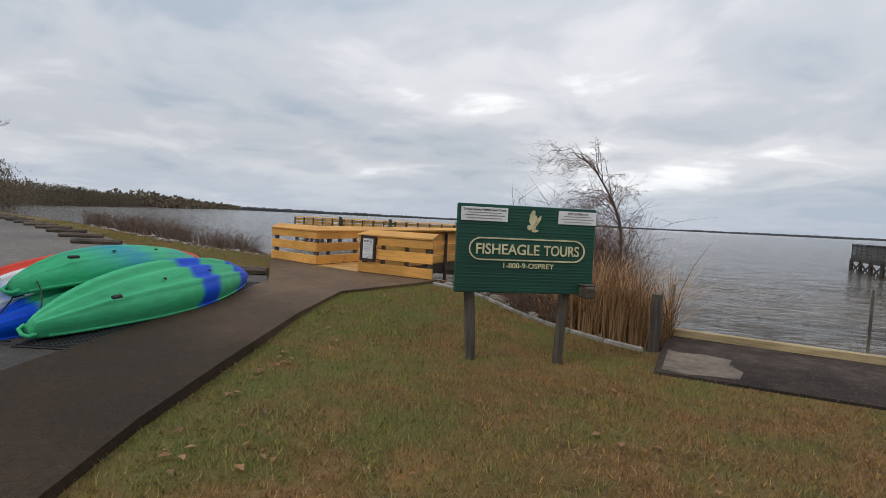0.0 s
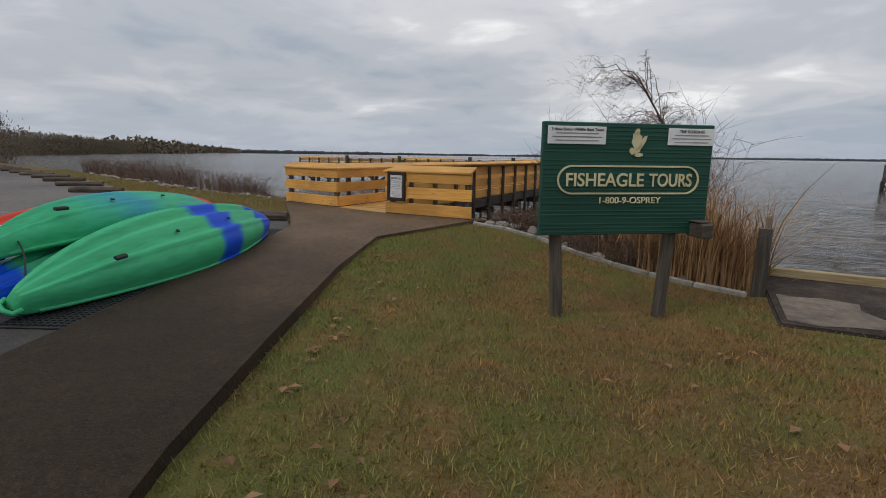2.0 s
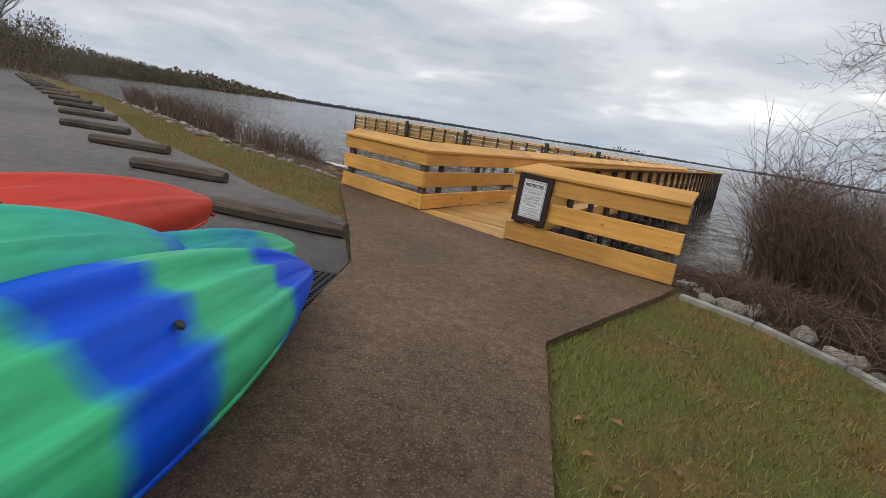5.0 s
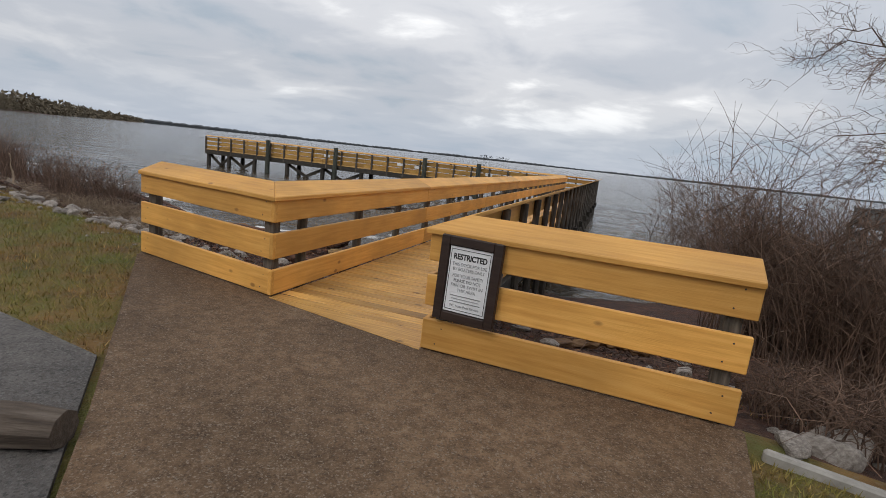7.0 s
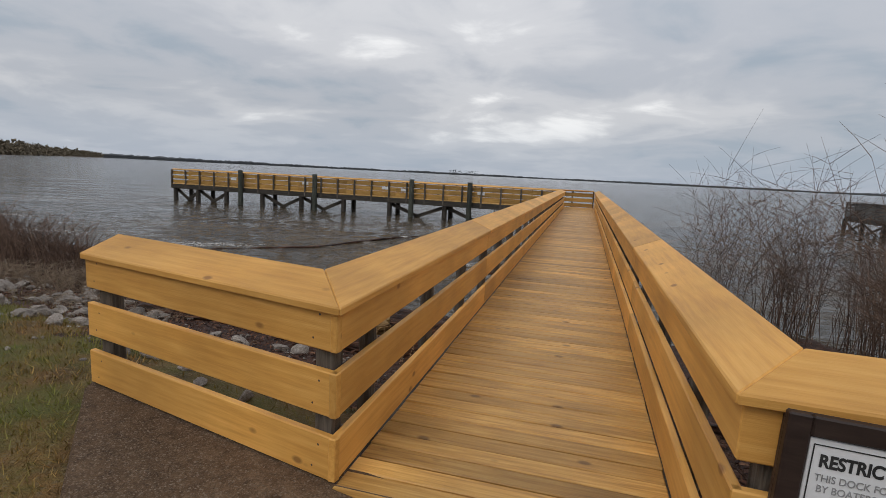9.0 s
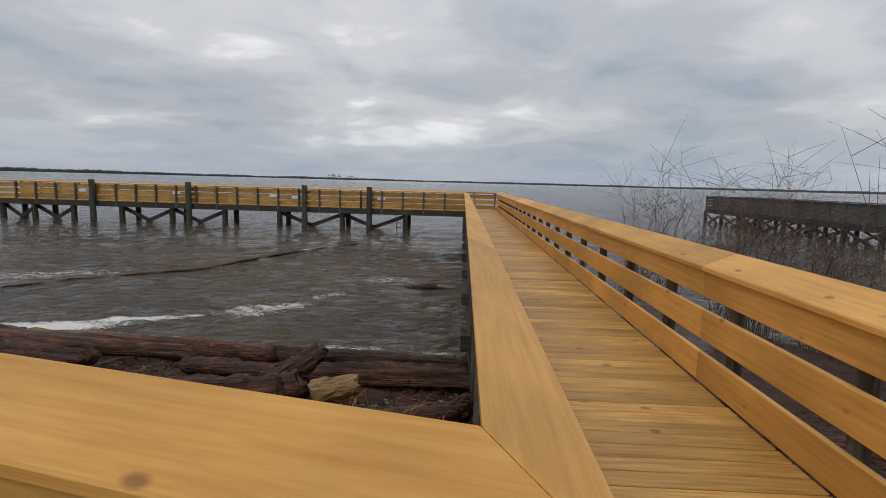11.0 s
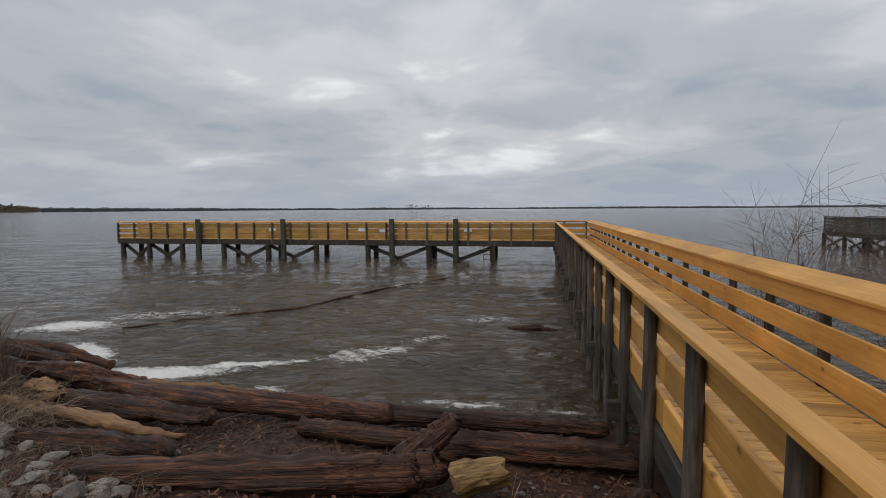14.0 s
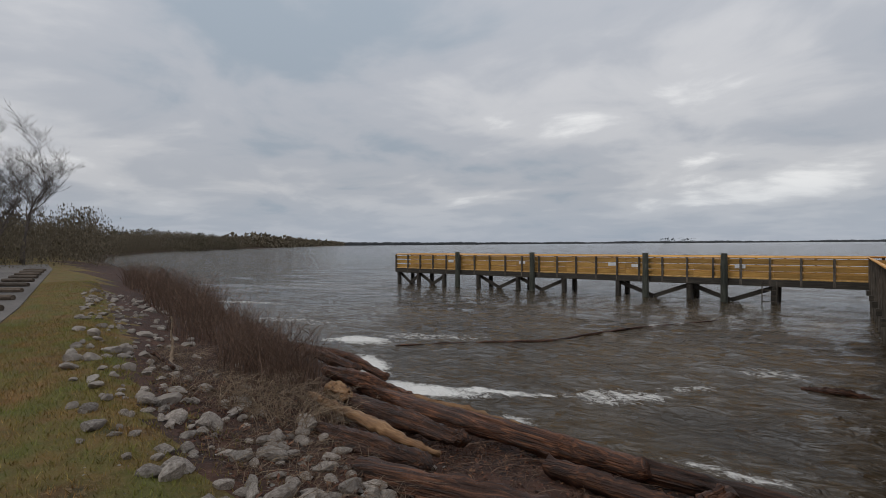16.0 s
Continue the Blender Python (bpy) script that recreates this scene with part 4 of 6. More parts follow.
pier_deck()
far_platform()
old_pier()


# ---------------------------------------------------------------- notice board on the gate
def notice_board():
    d = (WING_R - GATE_R).normalized()
    n = Vector((d.y, -d.x, 0))
    origin = GATE_R + d * 0.315 + n * 0.022 + Vector((0, 0, 0.57))
    m = Matrix((d, Vector((0, 0, 1)), n)).transposed().to_4x4()
    m.translation = origin
    m = m @ Matrix.Rotation(radians(-1.5), 4, "Z") @ Matrix.Scale(1.05, 4)
    w, h = 0.415, 0.565
    thing = tagged(empty("notice_board", m), "white restricted notice in a dark brown wooden frame", "notice board")
    part("backing", box_mesh(w, h, 0.025, M_BROWN, 0.004), None, thing, m)
    for name, x, y, lx, ly in (("frame_side", -w / 2 + 0.03, 0, 0.06, h), ("frame_side", w / 2 - 0.03, 0, 0.06, h), ("frame_rail", 0, h / 2 - 0.03, w - 0.12, 0.06), ("frame_rail", 0, -h / 2 + 0.03, w - 0.12, 0.06)):
        part(name, box_mesh(lx, ly, 0.03, M_BROWN, 0.005), None, thing, m @ Matrix.Translation((x, y, 0.022)))
    panel = part("panel", box_mesh(w - 0.13, h - 0.13, 0.008, M_WHITE, 0.002), None, thing, m @ Matrix.Translation((0, 0, 0.02)), "white printed panel")
    for x, y, lx, ly in ((-0.132, 0, 0.003, 0.40), (0.132, 0, 0.003, 0.40), (0, 0.2, 0.264, 0.003), (0, -0.2, 0.264, 0.003)):
        part("print_border", box_mesh(lx, ly, 0.002, M_BLACK, 0), None, panel, m @ Matrix.Translation((x, y, 0.0255)))
    widths = [0.225, 0.235, 0.215, 0.21, 0.185, 0.215, 0.125, 0.2]
    lines = [("RESTRICTED", 0.155, 0.052, 0.0016, M_BLACK), ("THIS DOCK FOR USE", 0.105, 0.030, 0.0, M_GREY_PRINT), ("BY BOATERS ONLY", 0.073, 0.030, 0.0, M_GREY_PRINT), ("FOR YOUR SAFETY", 0.030, 0.030, 0.0, M_GREY_PRINT),
             ("PLEASE DO NOT", -0.002, 0.030, 0.0, M_GREY_PRINT), ("FISH OR SWIM IN", -0.034, 0.030, 0.0, M_GREY_PRINT), ("THIS AREA", -0.066, 0.030, 0.0, M_GREY_PRINT), ("S.C. State Park Service", -0.172, 0.022, 0.0, M_GREY_PRINT)]
    for (body, y, size, bold, mat), wide in zip(lines, widths):
        part("lettering", text_mesh(body, size, 0.001, mat, bold, wide), None, panel, m @ Matrix.Translation((0, y, 0.0255)))
    for k in range(3):
        part("print_line", box_mesh(0.21 - 0.02 * (k % 2), 0.005, 0.002, M_GREY_PRINT, 0), None, panel, m @ Matrix.Translation((0, -0.105 - 0.02 * k, 0.0255)))


notice_board()


def board_screws():
    """Screw heads where the wing boards meet their posts."""
    bm = bmesh.new()
    bmesh.ops.create_circle(bm, cap_ends=True, segments=8, radius=0.006)
    for v in bm.verts:
        v.co.z = 0
    mesh = bpy.data.meshes.new("screw")
    bm.to_mesh(mesh); bm.free()
    mesh.materials.append(M_BEAM)
    for p0, p1, spots, owner in ((WING_L, GATE_L, (0.12, 1.98), "gate_railing"), (GATE_R, WING_R, (0.13, 1.92), "gate_railing.001")):
        d = (p1 - p0).normalized()
        n = Vector((d.y, -d.x, 0))
        basis = Matrix((d, Vector((0, 0, 1)), n)).transposed().to_4x4()
        thing = bpy.data.objects[owner]
        for at in spots:
            for z in RAIL_Z:
                for dx, dz in ((-0.02, -0.06), (0.02, 0.06)):
                    m = basis.copy()
                    m.translation = p0 + d * (at + dx) + n * 0.002 + Vector((0, 0, z + dz))
                    part("screw_head", mesh, None, thing, m)


board_screws()


# ---------------------------------------------------------------- green tour sign on the lawn
def tour_sign():
    a, b = Vector((6.28, -4.89, 0)), Vector((7.58, -3.88, 0))
    d = (b - a).normalized()
    n = Vector((d.y, -d.x, 0))
    w, h = 1.34, 0.90
    m = Matrix((d, Vector((0, 0, 1)), n)).transposed().to_4x4()
    m.translation = (a + b) / 2 + Vector((0, 0, 1.015))
    m = m @ Matrix.Diagonal((1.235, 1.11, 1.11, 1))
    thing = tagged(empty("tour_sign", m), "dark green wooden tour sign with cream lettering on two posts", "sign")
    part("board", box_mesh(w, h, 0.05, M_SIGN_GREEN, 0.006), None, thing, m)
    rng = random.Random(8)
    for k in range(26):
        y = -h / 2 + 0.03 + k * (h - 0.06) / 25 + rng.uniform(-0.008, 0.008)
        lx = w - 0.02 if k % 3 else w * rng.uniform(0.4, 0.8)
        part("carved_ridge", box_mesh(lx, 0.012, 0.006, M_SIGN_GREEN, 0.002), None, thing, m @ Matrix.Translation(((w - 0.02 - lx) / 2 * rng.choice((-1, 1)), y, 0.0255)))

    def put(name, data, x, y, z=0.03, label="", mat=None):
        return part(name, data, mat, thing, m @ Matrix.Translation((x, y, z)), label)
    put("lettering", text_mesh("FISHEAGLE", 0.142, 0.004, M_CREAM, 0.002, 0.607, 0.108), -0.183, 0.0, 0.033)
    put("lettering", text_mesh("TOURS", 0.142, 0.004, M_CREAM, 0.002, 0.35, 0.108), 0.338, 0.0, 0.033)
    put("lettering", text_mesh("1-800-9-OSPREY", 0.072, 0.004, M_CREAM, 0.0, 0.49, 0.052), 0.025, -0.165, 0.033)
    # rounded outline round the name
    verts, faces = [], []
    loop = []
    for k in range(48):
        wq = 2 * math.pi * k / 48
        loop.append(((0.447 if math.cos(wq) > 0 else -0.447) + 0.115 * math.cos(wq), 0.115 * math.sin(wq)))
    for x, y in loop:
        l = math.hypot(x - max(-0.447, min(0.447, x)), y) or 1
        cx = max(-0.447, min(0.447, x))
        for s in (0.117, 0.103):
            for z in (0, 0.008):
                verts.append((cx + (x - cx) / l * s, y / l * s, z))
    nq = len(loop)
    for k in range(nq):
        p, q = 4 * k, 4 * ((k + 1) % nq)
        faces += [(p + 1, q + 1, q + 3, p + 3), (p, q, q + 1, p + 1), (p + 2, p + 3, q + 3, q + 2)]
    put("name_outline", mesh_of("outline", verts, faces, M_CREAM, False), 0.008, 0.0)
    # the painted bird, as plain cream shapes
    bm = bmesh.new()
    for cx, cy, rx, ry, turn in ((0.0, 0.02, 0.038, 0.075, 8), (-0.005, 0.095, 0.018, 0.028, -10), (0.04, 0.01, 0.016, 0.062, -28), (-0.035, -0.055, 0.02, 0.026, 20), (0.02, -0.085, 0.03, 0.014, 10), (0.0, -0.06, 0.012, 0.03, 0)):
        ring = []
        for k in range(14):
            wq = 2 * math.pi * k / 14
            jag = 1 + (0.18 if k % 2 else -0.05)
            p = Matrix.Rotation(radians(turn), 2) @ Vector((rx * math.cos(wq) * jag, ry * math.sin(wq) * jag))
            ring.append((cx + p.x, cy + p.y))
        hi = [bm.verts.new((x, y, 0.006)) for x, y in ring]
        lo = [bm.verts.new((x, y, 0.0)) for x, y in ring]
        bm.faces.new(hi)
        for k in range(14):
            bm.faces.new((lo[k], lo[(k + 1) % 14], hi[(k + 1) % 14], hi[k]))
    put("painted_emblem", bm, 0.045, 0.285, 0.03, "plain cream bird emblem", M_CREAM)
    for x, y, lx, ly, head, rows in ((-0.423, 0.348, 0.437, 0.138, 0.036, 3), (0.476, 0.35, 0.375, 0.135, 0.032, 3)):
        panel = put("info_panel", box_mesh(lx, ly, 0.012, M_WHITE, 0.002), x, y, 0.034, "small white printed panel")
        title = "2 Hour Scenic Wildlife Boat Tours" if x < 0 else "TRIP SCHEDULE"
        part("lettering", text_mesh(title, 0.03, 0.001, M_BLACK, 0.0004, lx * (0.9 if x < 0 else 0.55), 0.022), None, panel, m @ Matrix.Translation((x, y + ly / 2 - 0.024, 0.0415)))
        for k in range(1, rows + 1):
            part("print_line", box_mesh(lx * (0.86 - 0.12 * (k % 2)), 0.016 if k == 0 else 0.008, 0.002, M_BLACK if k == 0 else M_GREY_PRINT, 0), None, panel, m @ Matrix.Translation((x, y + ly / 2 - 0.026 - 0.028 * k, 0.0415)))
    for s, lean in ((0.2, 0.0), (1.39, -0.075)):
        p = a + d * s - n * 0.085
        q = p + d * lean
        z0 = float(ground_z(q.x, q.y)) - 0.25
        bar("post", (q.x, q.y, z0), (p.x, p.y, 1.43), 0.095, 0.095, M_POST, thing, label="weathered square post", bevel=0.01)
    box = part("literature_box", box_mesh(0.09, 0.12, 0.22, M_POST, 0.01), None, thing, m @ Matrix.Translation((w / 2 - 0.085, -h / 2 + 0.04, 0.09)), "small weathered wooden box")
    part("box_lid", box_mesh(0.11, 0.012, 0.14, M_POST, 0.004), None, box, m @ Matrix.Translation((w / 2 - 0.085, -h / 2 + 0.11, 0.09)))


tour_sign()


# ---------------------------------------------------------------- kayaks
def kayak_mesh(length, width, depth, material, ridge=0.035, rocker=0.14, blunt=1.9):
    """A hull upside down: keel up (+z), gunwale at z=0, with moulded ridges, an upswept bow and stern, and a shallow deck below."""
    verts, faces = [], []
    rings, n = 44, 76
    for i in range(rings + 1):
        s = -1 + 2 * i / rings
        taper = max(0.0, 1 - abs(s) ** blunt) ** 0.78
        hw = width / 2 * taper + 0.055
        hd = depth * (0.45 + 0.55 * taper)
        sheer = -rocker * abs(s) ** 3
        for k in range(n):
            w = 2 * math.pi * k / n
            c, sn = math.cos(w), math.sin(w)
            if sn >= 0:
                y = hw * math.copysign(abs(c) ** 0.6, c)
                z = hd * sn ** 0.62
                q = y / max(hw, 0.01)
                z += ridge * min(1, taper * 1.6) * (math.exp(-(q / 0.11) ** 2) + 0.7 * math.exp(-((abs(q) - 0.56) / 0.07) ** 2) - 0.9 * math.exp(-((abs(q) - 0.30) / 0.08) ** 2))
            else:
                y = hw * math.copysign(abs(c) ** 0.9, c) * 1.02
                z = depth * 0.38 * sn * (0.5 + 0.5 * taper)
            verts.append((s * length / 2, y, z + sheer))
    for i in range(rings):
        for k in range(n):
            k2 = (k + 1) % n
            faces.append((i * n + k, (i + 1) * n + k, (i + 1) * n + k2, i * n + k2))
    faces.append(tuple(range(n)))
    faces.append(tuple(rings * n + k for k in reversed(range(n))))
    return mesh_of("hull", verts, faces, material)


def kayak(p0, p1, roll, width, depth, material, label, ridge=0.03, handles=True, scupper=True):
    """A kayak whose stern lies at p0 and bow at p1 (gunwale level), keel up, rolled about its length."""
    p0, p1 = Vector(p0), Vector(p1)
    length = (p1 - p0).length
    m = along(p0, p1, roll)
    thing = tagged(empty("kayak", m), label, "kayak", "kayaks piled beside the path")
    part("hull", kayak_mesh(length, width, depth, material, ridge), None, thing, m)
    if handles:
        for end in (-1, 1):
            verts, faces = [], []
            x = end * (length / 2)
            pts = [(x - end * 0.02, -0.07, -0.10), (x + end * 0.035, -0.06, -0.13), (x + end * 0.05, 0, -0.14), (x + end * 0.035, 0.06, -0.13), (x - end * 0.02, 0.07, -0.10)]
            tube(verts, faces, pts, [0.02] * 5, 8)
            part("grab_handle", mesh_of("handle", verts, faces, material), None, thing, m)
    for yy in (-1, 1):
        verts, faces = [], []
        pts = []
        for i in range(21):
            s = -0.94 + 1.88 * i / 20
            taper = max(0.0, 1 - abs(s) ** 1.9) ** 0.78
            pts.append((s * length / 2, yy * (width / 2 * taper + 0.055), -0.14 * abs(s) ** 3))
        tube(verts, faces, pts, [0.018] * 21, 6)
        part("gunwale_rim", mesh_of("rim", verts, faces, material), None, thing, m)
    if scupper:
        part("carry_toggle", box_mesh(0.13, 0.045, 0.03, M_RUBBER, 0.008), None, thing, m @ Matrix.Translation((-length * 0.34, -width * 0.27, depth * 0.93)), "black carry toggle")
        for q in (-0.12, 0.12):
            part("scupper_plug", pile_mesh(0.022, 0.018, 0.012, M_RUBBER), None, thing, m @ Matrix.Translation((length * q, -width * 0.12, depth * 1.0)))
    return thing


kayak((3.3, -7.6, 0.20), (1.8, -3.82, 0.24), 32, 0.70, 0.31, M_KAYAK_GREEN, "green and blue plastic kayak lying keel up beside the path", 0.045)
kayak((2.86, -7.85, 0.12), (1.22, -3.45, 0.22), 26, 0.66, 0.28, M_KAYAK_BLUE, "blue and teal kayak lying keel up under others", 0.045)
kayak((2.55, -8.1, 0.16), (0.8, -4.5, 0.28), 26, 0.74, 0.29, M_KAYAK_WHITE, "white kayak with blue marks lying keel up in the pile", 0.03)
kayak((1.98, -8.1, 0.16), (0.26, -3.55, 0.36), 18, 0.76, 0.33, M_KAYAK_RED, "red plastic kayak lying keel up in the pile", 0.035)
kayak((2.68, -7.5, 0.53), (1.62, -4.6, 0.46), 10, 0.60, 0.25, M_KAYAK_TEAL, "green-teal plastic kayak lying keel up on top of the pile", 0.035)


TRAILER = pose(1.75, -8.2, -0.03, 0, 0, 238)


def on_trailer(x, y, z):
    return TRAILER @ Vector((x, y, z))


def trailer_rack():
    """The kayak trailer at the edge of the lot; x runs from its tail to its front."""
    thing = tagged(empty("kayak_trailer", TRAILER), "steel kayak trailer with pale wooden bunks and racks", "trailer")
    for x in (0.9, 2.7):
        bar("upright", on_trailer(x, 0, 0), on_trailer(x, 0, 1.6), 0.06, 0.06, M_PILE, thing)
        for z in (0.5, 1.2, 1.56):
            bar("rack_arm", on_trailer(x, -0.5, z), on_trailer(x, 0.5, z), 0.05, 0.05, M_PILE, thing)
    for y in (-0.35, 0.35):
        bar("bunk", on_trailer(-0.1, y, 0.30), on_trailer(3.4, y, 0.30), 0.09, 0.15, M_DOCK_EDGE, thing, label="pale wooden bunk")
    bar("cross_member", on_trailer(0.0, -0.6, 0.2), on_trailer(0.0, 0.6, 0.2), 0.07, 0.07, M_PILE, thing)
    part("tail_light", box_mesh(0.05, 0.07, 0.16, M_RED_LENS, 0.008), None, thing, Matrix.Translation(on_trailer(-0.12, 0.45, 0.27)), "red tail light")
    for y in (-0.72, 0.54):
        wheel = part("wheel", pile_mesh(0.28, 0.28, 0.18, M_RUBBER, 20, 0.0), None, thing, TRAILER @ pose(1.8, y + 0.18, 0.28, 90))
        part("rim", pile_mesh(0.14, 0.14, 0.2, M_CURB, 16, 0.0), None, wheel, TRAILER @ pose(1.8, y + 0.19, 0.28, 90))


# ---------------------------------------------------------------- wheel stops
STOPS = [((-0.87, -2.79), (0.63, -2.22)), ((-3.7, -2.2), (-2.4, -1.55)), ((-6.5, -1.55), (-5.15, -0.85)), ((-9.4, -0.9), (-8.1, -0.1))]
for k in range(11):
    x = -12.2 - 3.2 * k
    y = float(np.interp(x, [p[0] for p in LOT_EDGE], [p[1] for p in LOT_EDGE]))
    STOPS.append(((x - 0.65, y - 1.35), (x + 0.65, y - 0.5)))
for (xa, ya), (xb, yb) in STOPS:
    rng = random.Random(int(xa * 100))
    verts, faces = [], []
    length = math.hypot(xb - xa, yb - ya)
    pts = [(-length / 2 + length * i / 8, rng.uniform(-0.006, 0.006), rng.uniform(-0.004, 0.004)) for i in range(9)]
    tube(verts, faces, pts, [0.085] + [0.10 + rng.uniform(-0.006, 0.006) for _ in range(7)] + [0.085], 8)
    verts = [Vector((v.x, v.y * 1.1, max(v.z, -0.075))) for v in verts]
    ob = part("wheel_stop", mesh_of("timber", verts, faces, M_STOP, False), None, None, along((xa, ya, 0.045), (xb, yb, 0.045)))
    tagged(ob, "worn dark timber wheel stop on the asphalt", "wheel stop", "wheel stops along the lot")

# rubber mat under the kayaks
mat_ob = tagged(empty("rubber_mat", Matrix.Translation((1.9, -4.2, -0.025))), "black ribbed rubber mat under the kayaks", "mat")
mm = along((3.5, -7.55, -0.02), (1.4, -3.3, -0.02))
part("sheet", box_mesh(4.85, 0.66, 0.012, M_RUBBER, 0.003), None, mat_ob, mm)
for k in range(96):
    part("rib", box_mesh(0.018, 0.64, 0.012, M_RUBBER, 0), None, mat_ob, mm @ Matrix.Translation((-2.38 + 0.05 * k, 0, 0.011)))
for k in range(13):
    part("rib", box_mesh(4.8, 0.016, 0.012, M_RUBBER, 0), None, mat_ob, mm @ Matrix.Translation((0, -0.3 + 0.05 * k, 0.012)))
trailer_rack()
kayak(on_trailer(-0.5, 0.62, 1.62), on_trailer(3.0, 0.4, 1.72), 0, 0.74, 0.28, M_KAYAK_GREY, "grey plastic kayak strapped on the top of the rack", 0.03)
kayak(on_trailer(-0.1, 0.6, 1.3), on_trailer(3.1, 0.3, 1.28), 0, 0.66, 0.24, M_KAYAK_DEEP, "deep teal kayak on the middle of the rack", 0.03)
kayak(on_trailer(-0.05, 0.6, 1.02), on_trailer(3.0, 0.3, 1.0), 60, 0.60, 0.24, M_KAYAK_TEAL, "green and blue kayak on the lower rack", 0.03)
kayak(on_trailer(-0.55, 0.6, 0.60), on_trailer(2.9, 0.2, 0.56), 10, 0.58, 0.22, M_KAYAK_RED, "red kayak on the trailer bunks", 0.03)


def cord(points, label):
    verts, faces = [], []
    base = Vector(points[0])
    tube(verts, faces, [Vector(p) - base for p in points], [0.007] * len(points), 5)
    tagged(part("tie_cord", mesh_of("cord", verts, faces, M_RUBBER), None, None, Matrix.Translation(base)), label, "cord", "tie cords on the kayaks")


cord([(2.58, -7.38, 0.56), (2.70, -7.52, 0.32), (2.84, -7.74, 0.12), (2.94, -7.86, 0.03), (3.12, -7.7, 0.0)], "thin black tie cord hanging over stacked kayaks")
cord([(2.62, -7.3, 0.56), (2.85, -7.34, 0.42), (3.05, -7.42, 0.36), (3.24, -7.52, 0.2)], "thin black tie cord hanging over stacked kayaks")
cord([(2.42, -7.5, 0.50), (2.46, -7.66, 0.44), (2.5, -7.85, 0.32), (2.56, -8.0, 0.14)], "thin black tie cord hanging over stacked kayaks")


# ---------------------------------------------------------------- driftwood and rocks on the shore
def driftwood(points, radii, material, label, seed, sides=34):
    rng = random.Random(seed)
    pts = [Vector(p) for p in points]
    fine, rad = [], []
    for i in range(len(pts) - 1):
        for k in range(14):
            t = k / 14
            fine.append(pts[i].lerp(pts[i + 1], t) - Vector((0, 0, 0.05)) + Vector((rng.uniform(-1, 1), rng.uniform(-1, 1), rng.uniform(-1, 1))) * 0.012)
            rad.append((radii[i] * (1 - t) + radii[i + 1] * t) * 0.78 * rng.uniform(0.94, 1.05))
    fine.append(pts[-1]); rad.append(radii[-1] * 0.68)
    origin = sum(pts, Vector()) / len(pts)
    d = (pts[-1] - pts[0]).normalized()
    m = along(pts[0], pts[-1])
    m.translation = origin
    inv = m.inverted()
    verts, faces = [], []
    tube(verts, faces, [inv @ p for p in fine], rad, sides)
    out = []
    for v in verts:
        w = math.atan2(v.z, v.y)
        q = noise.noise((v.x * 1.1 + seed, math.cos(w) * 1.3, math.sin(w) * 1.3)) * 0.045 + noise.noise((v.x * 0.6, math.cos(w) * 5 + seed, math.sin(w) * 5)) * 0.03 + noise.noise((v.x * 1.3, math.cos(w) * 10 + seed, math.sin(w) * 10)) * 0.02 + noise.noise((v.x * 6, v.y * 22 + seed, v.z * 22)) * 0.012
        out.append(v + Vector((0, v.y, v.z)).normalized() * q if (v.y or v.z) else v)
    ob = part("driftwood_log", mesh_of("log", out, faces, material), None, None, m)
    return tagged(ob, label, "log", "driftwood on the shore")


DARK = "dark wet driftwood log lying on the shore"
driftwood([(-7.6, 6.1, -0.78), (-5.6, 5.45, -0.66), (-3.6, 5.42, -0.66), (-2.6, 5.45, -0.70)], [0.13, 0.18, 0.19, 0.15], M_LOG, DARK, 1)
driftwood([(-2.75, 5.55, -0.74), (-1.2, 5.72, -0.82), (-0.15, 5.8, -0.88)], [0.14, 0.12, 0.10], M_LOG, DARK, 2)
driftwood([(-3.4, 4.85, -0.62), (-2.3, 4.75, -0.66), (-1.6, 4.95, -0.70)], [0.13, 0.14, 0.11], M_LOG, "flat dark driftwood plank on the shore", 3, 5)
driftwood([(-4.5, 3.25, -0.42), (-3.0, 3.45, -0.40), (-1.95, 3.65, -0.40), (-1.65, 3.8, -0.36)], [0.15, 0.19, 0.19, 0.15], M_LOG, DARK, 4)
driftwood([(-2.1, 3.6, -0.42), (-1.87, 3.98, -0.32), (-1.7, 4.35, -0.24)], [0.14, 0.15, 0.11], M_LOG, "dark forked driftwood stump on the shore", 5)
driftwood([(-1.9, 4.75, -0.66), (-0.9, 4.7, -0.62), (-0.05, 4.65, -0.62)], [0.15, 0.17, 0.16], M_LOG, DARK, 6)
driftwood([(-2.3, 3.05, -0.38), (-1.2, 3.1, -0.40), (-0.35, 3.35, -0.42), (-0.1, 3.7, -0.42)], [0.10, 0.13, 0.13, 0.10], M_LOG, DARK, 7)
driftwood([(-7.2, 4.75, -0.55), (-5.5, 4.3, -0.46), (-4.2, 4.05, -0.50)], [0.07, 0.09, 0.06], M_LOG_PALE, "pale split driftwood branch on the shore", 8, 9)
driftwood([(-6.6, 5.05, -0.62), (-5.2, 4.75, -0.55), (-4.3, 4.6, -0.52)], [0.15, 0.17, 0.12], M_LOG, DARK, 9)
driftwood([(-6.4, 5.85, -0.68), (-5.0, 5.7, -0.6), (-4.0, 5.75, -0.7)], [0.05, 0.06, 0.04], M_LOG_PALE, "thin pale driftwood branch on a dark log", 10, 9)
driftwood([(-11.2, 7.1, -0.62), (-9.5, 6.7, -0.55), (-8.2, 6.6, -0.72)], [0.10, 0.15, 0.14], M_LOG, DARK, 11)
